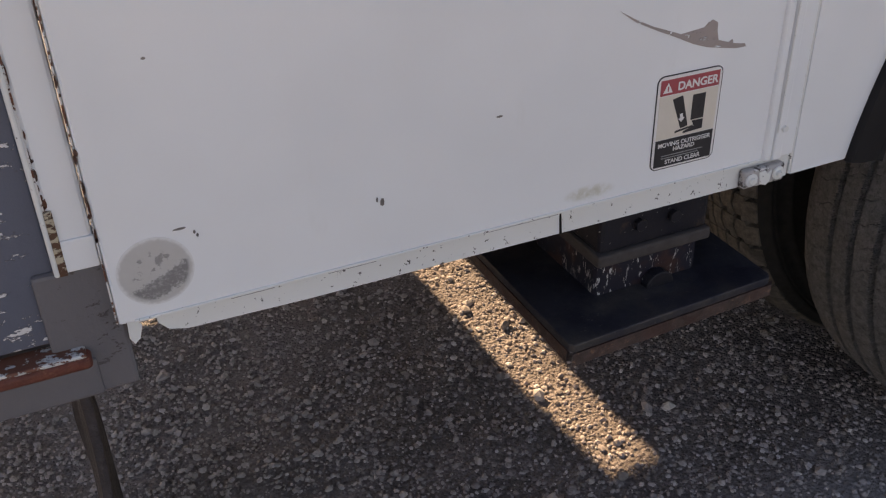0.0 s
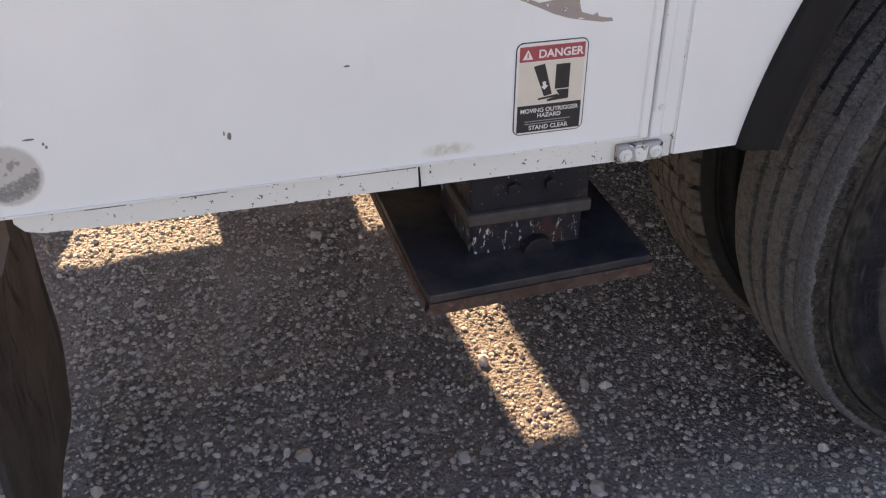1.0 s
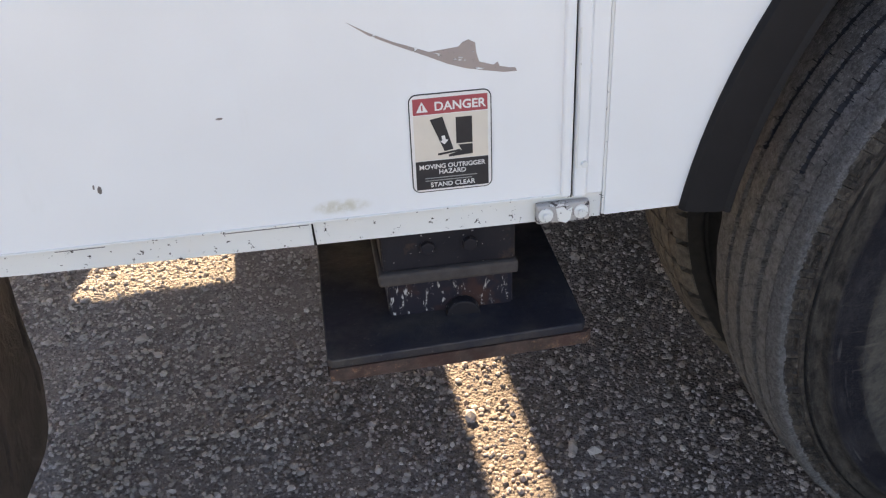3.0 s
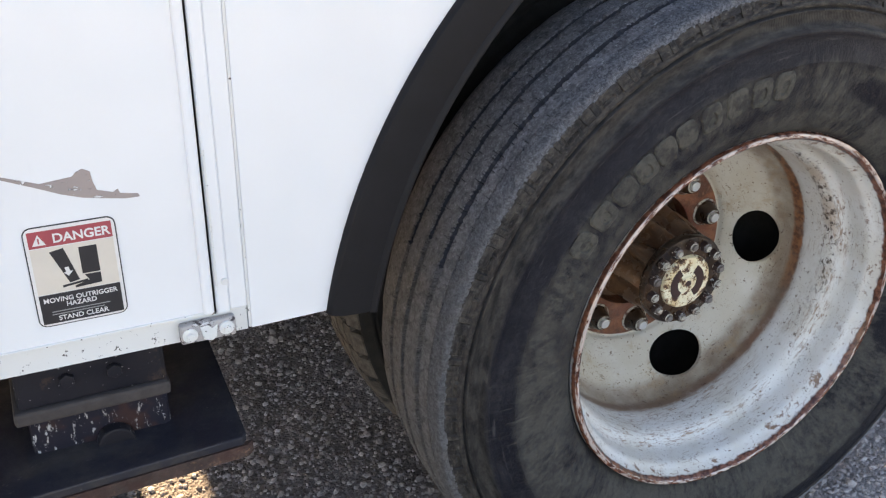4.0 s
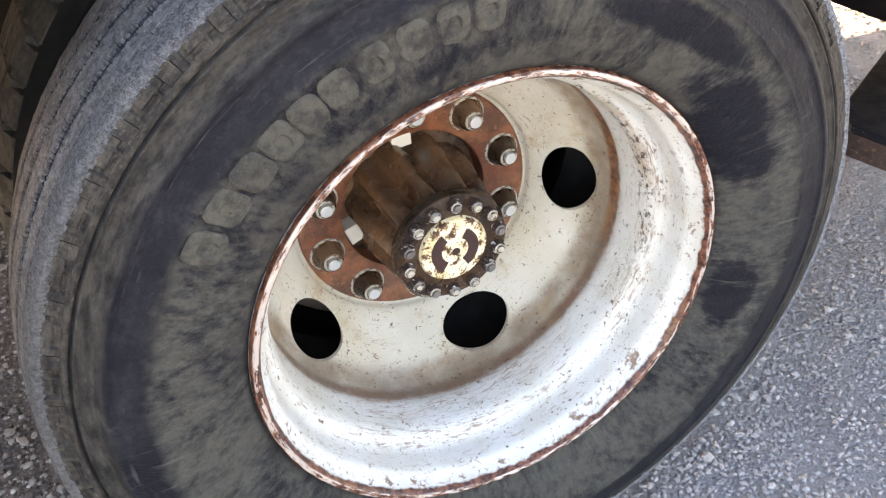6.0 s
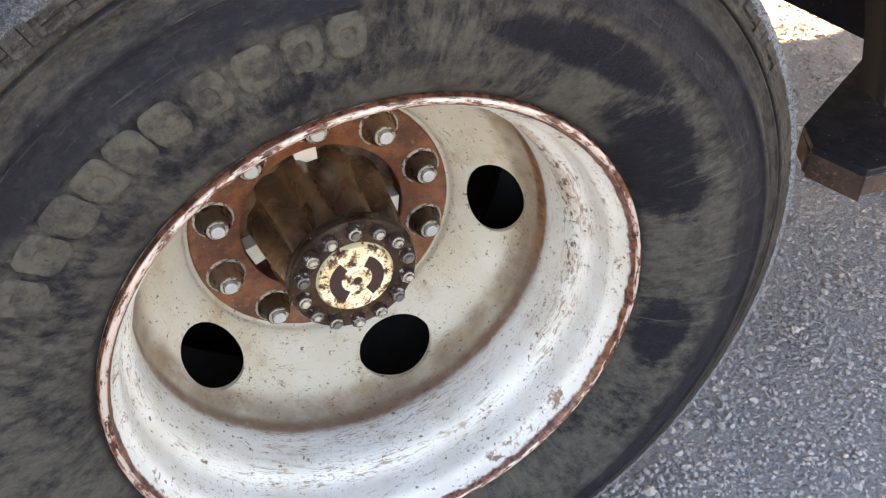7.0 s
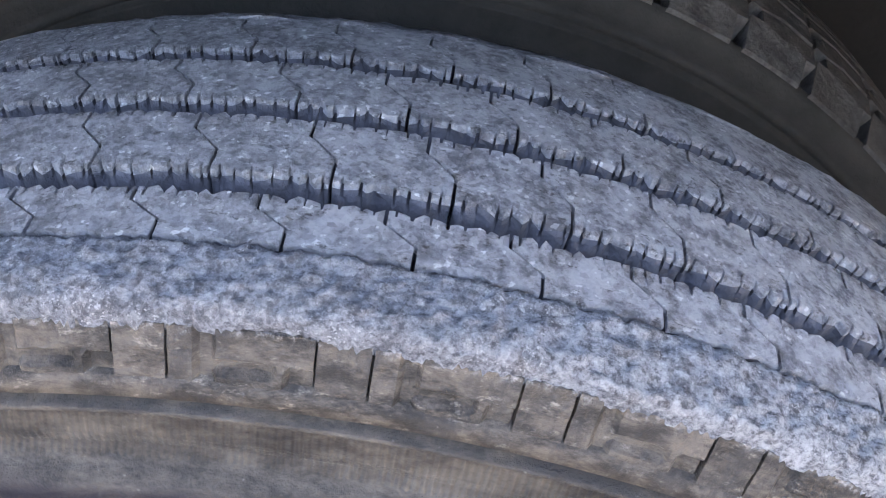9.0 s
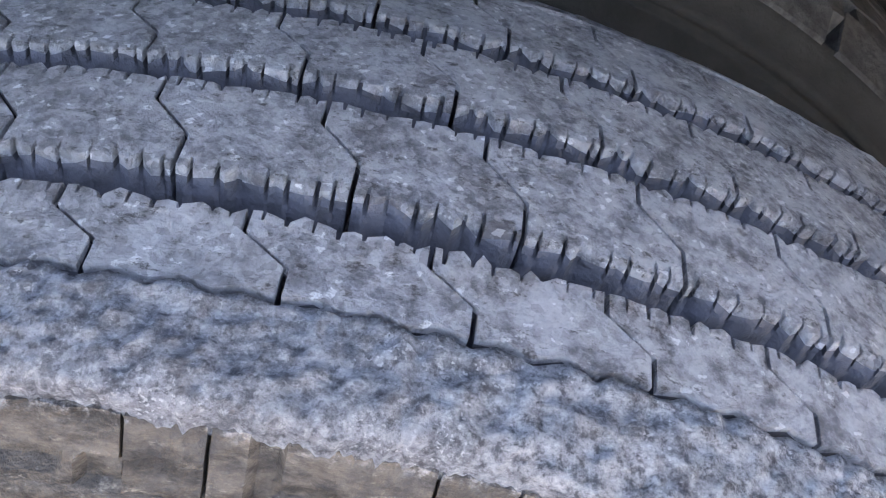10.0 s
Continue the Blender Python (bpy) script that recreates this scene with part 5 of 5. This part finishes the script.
def build_inner_tyre():
    yc = YC + 0.334
    verts, faces = turned(carcass_profile(yc, 0.016), 180)
    tyre = put_mesh("inner_tyre", mesh_of("inner_tyre", flatten(verts), faces, True), OLD_SIDE, truck, (0, 0, WZ), "inner dual tyre with deep block tread")
    n = 58
    v, f = [], []

    def lug(outline, depth=0.018):
        k0, m = len(v), len(outline)
        cs = sum(q[0] for q in outline) / m
        cy = sum(q[1] for q in outline) / m
        for d, g in ((0.0, 0.975), (0.0016, 0.993), (0.006, 1.0), (depth, 1.0)):
            for s, y in outline:
                s2, y2 = cs + (s - cs) * g, cy + (y - cy) * g
                if abs(y - yc) > 0.095:
                    y2 += math.copysign(0.008 * (d > 0.01), y - yc)
                v.append(around(s2, crown(y2, yc) + 0.001 - d - 0.007 * (max(0, abs(y - yc) - 0.070) / 0.028) ** 2, y2))
        f.append(tuple(range(k0, k0 + m)))
        for l in range(3):
            for k in range(m):
                q = (k + 1) % m
                f.append((k0 + l * m + k, k0 + (l + 1) * m + k, k0 + (l + 1) * m + q, k0 + l * m + q))
    p = 360.0 / n
    for k in range(n):
        a = k * p
        for sgn in (-1, 1):
            y = [yc + sgn * q for q in (0.101, 0.0585, 0.0545, 0.0270, 0.0230, 0.0020)]
            lug([(a, y[0]), (a + 0.01 * p, y[1] + sgn * 0.015), (a + 0.19 * p, y[1] + sgn * 0.015), (a + 0.20 * p, y[1]), (a + 0.55 * p, y[1] - sgn * 0.005), (a + 1.005 * p, y[1] + sgn * 0.002), (a + 0.992 * p, y[0] - sgn * 0.020), (a + 0.84 * p, y[0] - sgn * 0.019), (a + 0.83 * p, y[0])], 0.030)
            b = a + 0.06 * p
            lug([(b, y[2]), (b + 0.04 * p, y[3] + sgn * 0.012), (b + 0.21 * p, y[3] + sgn * 0.012), (b + 0.22 * p, y[3]), (b + 0.5 * p, y[3] - sgn * 0.005), (b + 1.0 * p, y[3]), (b + 0.96 * p, y[2]), (b + 0.5 * p, y[2] - sgn * 0.005), (b + 0.2 * p, y[2] + sgn * 0.001)])
            c = a + (0.06 if sgn > 0 else 0.10) * p
            lug([(c, y[4]), (c + 0.05 * p, y[5]), (c + 0.50 * p, y[5] + 0.004), (c + 1.0 * p, y[5]), (c + 0.96 * p, y[4]), (c + 0.5 * p, y[4] - sgn * 0.005)])
    put_mesh("block_tread", mesh_of("block_tread", flatten(v), f), OLD_TREAD, tyre, label="dusty deep tread blocks")


def build_wheel():
    lip = smooth_line([(0.3055, -0.024), (0.3065, -0.033), (0.3040, -0.0395), (0.2995, -0.0405), (0.2955, -0.0365), (0.2925, -0.029)], 4)
    prof = lip + smooth_line([(0.2885, -0.020), (0.2825, -0.010), (0.2805, 0.006), (0.2790, 0.022), (0.2745, 0.032), (0.2660, 0.042), (0.2610, 0.056), (0.2590, 0.080), (0.2575, 0.105), (0.2560, 0.119)], 4)
    v, f = turned(prof, 180)
    rim = put_mesh("wheel_rim", mesh_of("wheel_rim", v, f, True), WHEEL, truck, (0, 0, WZ), "cream-white steel wheel with rusty lip and stains")
    # dish with five hand holes: rings of quads, with the cells over the holes opened and their edges drawn to a circle
    bm = bmesh.new()
    seg, holes, hr = 180, [1.5 + 72 * k for k in range(5)], 0.0530
    line = smooth_line([(0.2565, 0.114), (0.2545, 0.130), (0.247, 0.148), (0.234, 0.166), (0.221, 0.180), (0.205, 0.197), (0.190, 0.212), (0.181, 0.222), (0.175, 0.2315), (0.160, 0.233)], 7)
    rings = [[bm.verts.new((r * math.cos(2 * math.pi * i / seg), y, r * math.sin(2 * math.pi * i / seg))) for r, y in line] for i in range(seg)]
    for i in range(seg):
        for j in range(len(line) - 1):
            k = (i + 1) % seg
            bm.faces.new((rings[i][j], rings[i][j + 1], rings[k][j + 1], rings[k][j]))

    def along(vert, h):
        """Distance across the dish from the middle of a hole."""
        a = math.atan2(vert.co.z, vert.co.x) - radians(h)
        a = (a + math.pi) % (2 * math.pi) - math.pi
        r = math.hypot(vert.co.x, vert.co.z)
        return a * 0.221, (r - 0.221) * 1.90
    doomed = []
    for h in holes:
        for face in bm.faces:
            d = [math.hypot(*along(q, h)) for q in face.verts]
            if min(d) < hr * 0.93:
                doomed.append(face)
    bmesh.ops.delete(bm, geom=list(set(doomed)), context="FACES_ONLY")
    loose = [q for q in bm.verts if not q.link_faces]
    bmesh.ops.delete(bm, geom=loose, context="VERTS")
    rr, yy = [q[0] for q in line][::-1], [q[1] for q in line][::-1]
    edge = set()
    for e in bm.edges:
        if len(e.link_faces) == 1:
            for q in e.verts:
                r = math.hypot(q.co.x, q.co.z)
                if 0.172 < r < 0.2563:
                    edge.add(q)
    for q in edge:
        h = min(holes, key=lambda t: math.hypot(*along(q, t)))
        u, w = along(q, h)
        d = math.hypot(u, w)
        u, w = u / d * hr, w / d * hr
        r = 0.221 + w / 1.90
        a = radians(h) + u / 0.221
        q.co = (r * math.cos(a), float(np.interp(r, rr, yy)), r * math.sin(a))
    rim_edges = [e for e in bm.edges if len(e.link_faces) == 1 and e.verts[0] in edge and e.verts[1] in edge]
    out = bmesh.ops.extrude_edge_only(bm, edges=rim_edges)
    for q in out["geom"]:
        if isinstance(q, bmesh.types.BMVert):
            q.co.y += 0.006
    part("dish", bm, WHEEL, rim, "tan-stained wheel dish with round hand holes", (0, 0, 0), True)
    # rusty clamping ring with ten studs
    v, f = turned([(0.160, 0.236), (0.1725, 0.234), (0.1725, 0.229), (0.170, 0.2265), (0.112, 0.2265), (0.1085, 0.229), (0.1085, 0.262)], 120)
    hub = put_mesh("wheel_hub", mesh_of("wheel_hub", v, f, True), RUST_RED, truck, (0, 0, WZ), "rusty red hub flange")
    hub.data.set_sharp_from_angle(angle=radians(40))
    r = 0.142875
    for k in range(10):
        a = radians(56.4 - 36 * k)
        x, z = r * math.cos(a), r * math.sin(a)
        nv, nf = turned([(0.0, 0.203), (0.0145, 0.203), (0.0165, 0.206), (0.0205, 0.222), (0.0225, 0.2265)], 20)
        nut = put_mesh("lug_nut", mesh_of("lug_nut", nv, nf, True), OIL_DARK if k % 3 else OIL, hub, (x, 0, z), "rusty lug nut")
        nut.data.set_sharp_from_angle(angle=radians(40))
        wv, wf = turned([(0.0232, 0.2238), (0.0256, 0.2246), (0.0259, 0.2267)], 24)
        put_mesh("seat_ring", mesh_of("seat_ring", wv, wf, True), SEAT, hub, (x, 0, z))
        part("stud", rod((0, 0.206, 0), (0, 0.1965, 0), 0.0085, 14, None, 0.001), BRIGHT, hub, "bright stud end", (x, 0, z))
        cv, cf = turned([(0.0125, 0.2045), (0.0135, 0.2022), (0.0115, 0.2015), (0.0095, 0.2025)], 18)
        put_mesh("stud_collar", mesh_of("stud_collar", cv, cf, True), SEAT, hub, (x, 0, z))
    # dusty dish of the inner wheel, behind the hand holes
    v, f = turned([(0.172, 0.262), (0.195, 0.272), (0.225, 0.288), (0.250, 0.310), (0.268, 0.345), (0.270, 0.42)], 96)
    put_mesh("inner_wheel", mesh_of("inner_wheel", v, f, True), INNER_WHEEL, hub, label="dusty brown inner wheel")
    # hub barrel with ribs, oily
    def ribs(a, j, rr_, y):
        return 0.0105 * math.cos(a * 10) * (1 if 2 < j < 8 else 0.5 if j in (2, 8) else 0)
    v, f = turned([(0.0, 0.112), (0.070, 0.112), (0.074, 0.125), (0.075, 0.150), (0.078, 0.175), (0.082, 0.200), (0.084, 0.225), (0.086, 0.245), (0.087, 0.262), (0.087, 0.285)], 120, False, ribs)
    put_mesh("hub_barrel", mesh_of("hub_barrel", v, f, True), OIL, hub, label="oily brown ribbed hub barrel")
    v, f = turned([(0.080, 0.272), (0.096, 0.270), (0.1095, 0.262)], 72)
    put_mesh("drum_face", mesh_of("drum_face", v, f, True), BRIGHT, hub, label="bright machined drum face behind the hub")
    # white-painted lugs of the drum that show inside the flange opening
    for a in (-8, -112, 96, 172):
        o = [around(a + da, rr, 0)[::2] for da, rr in ((-9, 0.0865), (9, 0.0865), (8, 0.1075), (-8, 0.1075))]
        part("drum_lug", prism(o, 0.236, 0.262, 0.001), CREAM, hub, "white-painted lug of the drum")
    v, f = turned([(0.0, 0.104), (0.070, 0.104), (0.0785, 0.1055), (0.081, 0.109), (0.081, 0.118), (0.076, 0.124)], 64)
    flange = put_mesh("axle_flange", mesh_of("axle_flange", v, f, True), OIL_DARK, hub, label="dark oily axle flange")
    flange.data.set_sharp_from_angle(angle=radians(40))
    v, f = turned([(0.0, 0.0935), (0.012, 0.0935), (0.013, 0.0965), (0.040, 0.0965), (0.0455, 0.0975), (0.0480, 0.101), (0.0485, 0.106)], 64)
    cap = put_mesh("hub_cap", mesh_of("hub_cap", v, f, True), CAP, hub, label="cream painted hub cap spotted with rust")
    cap.data.set_sharp_from_angle(angle=radians(40))
    for a0 in (2, 182):
        pts = [radians(a0 - 58 + 116 * i / 12) for i in range(13)]
        o = [(0.0340 * math.cos(t), 0.0340 * math.sin(t)) for t in pts] + [(0.0190 * math.cos(t), 0.0190 * math.sin(t)) for t in pts[::-1]]
        part("recess", prism(o, 0.0958, 0.0972), PIT, hub, "rusty curved recess")
    part("cap_centre", rod((0, 0.0925, 0), (0, 0.0940, 0), 0.0055, 12), PIT, hub)
    for k in range(14):
        a = radians(12 + 360 / 14 * k)
        x, z = 0.0665 * math.cos(a), 0.0665 * math.sin(a)
        nut = part("flange_nut", rod((x, 0.105, z), (x, 0.0935, z), 0.0098, 6, 0.0092, 0.001), NUT, hub)
        part("stud_end", rod((x, 0.0940, z), (x, 0.0892, z), 0.0050, 12, None, 0.0008), SEAT if k % 3 else DULL, hub)
        rv, rf = turned([(0.0060, 0.0925), (0.0072, 0.0922), (0.0078, 0.0938)], 12)
        put_mesh("stud_ring", mesh_of("stud_ring", rv, rf, True), SEAT if k % 2 else DULL, hub, (x, 0, z))


build_outer_tyre()
build_inner_tyre()
build_wheel()
build_pebbles()
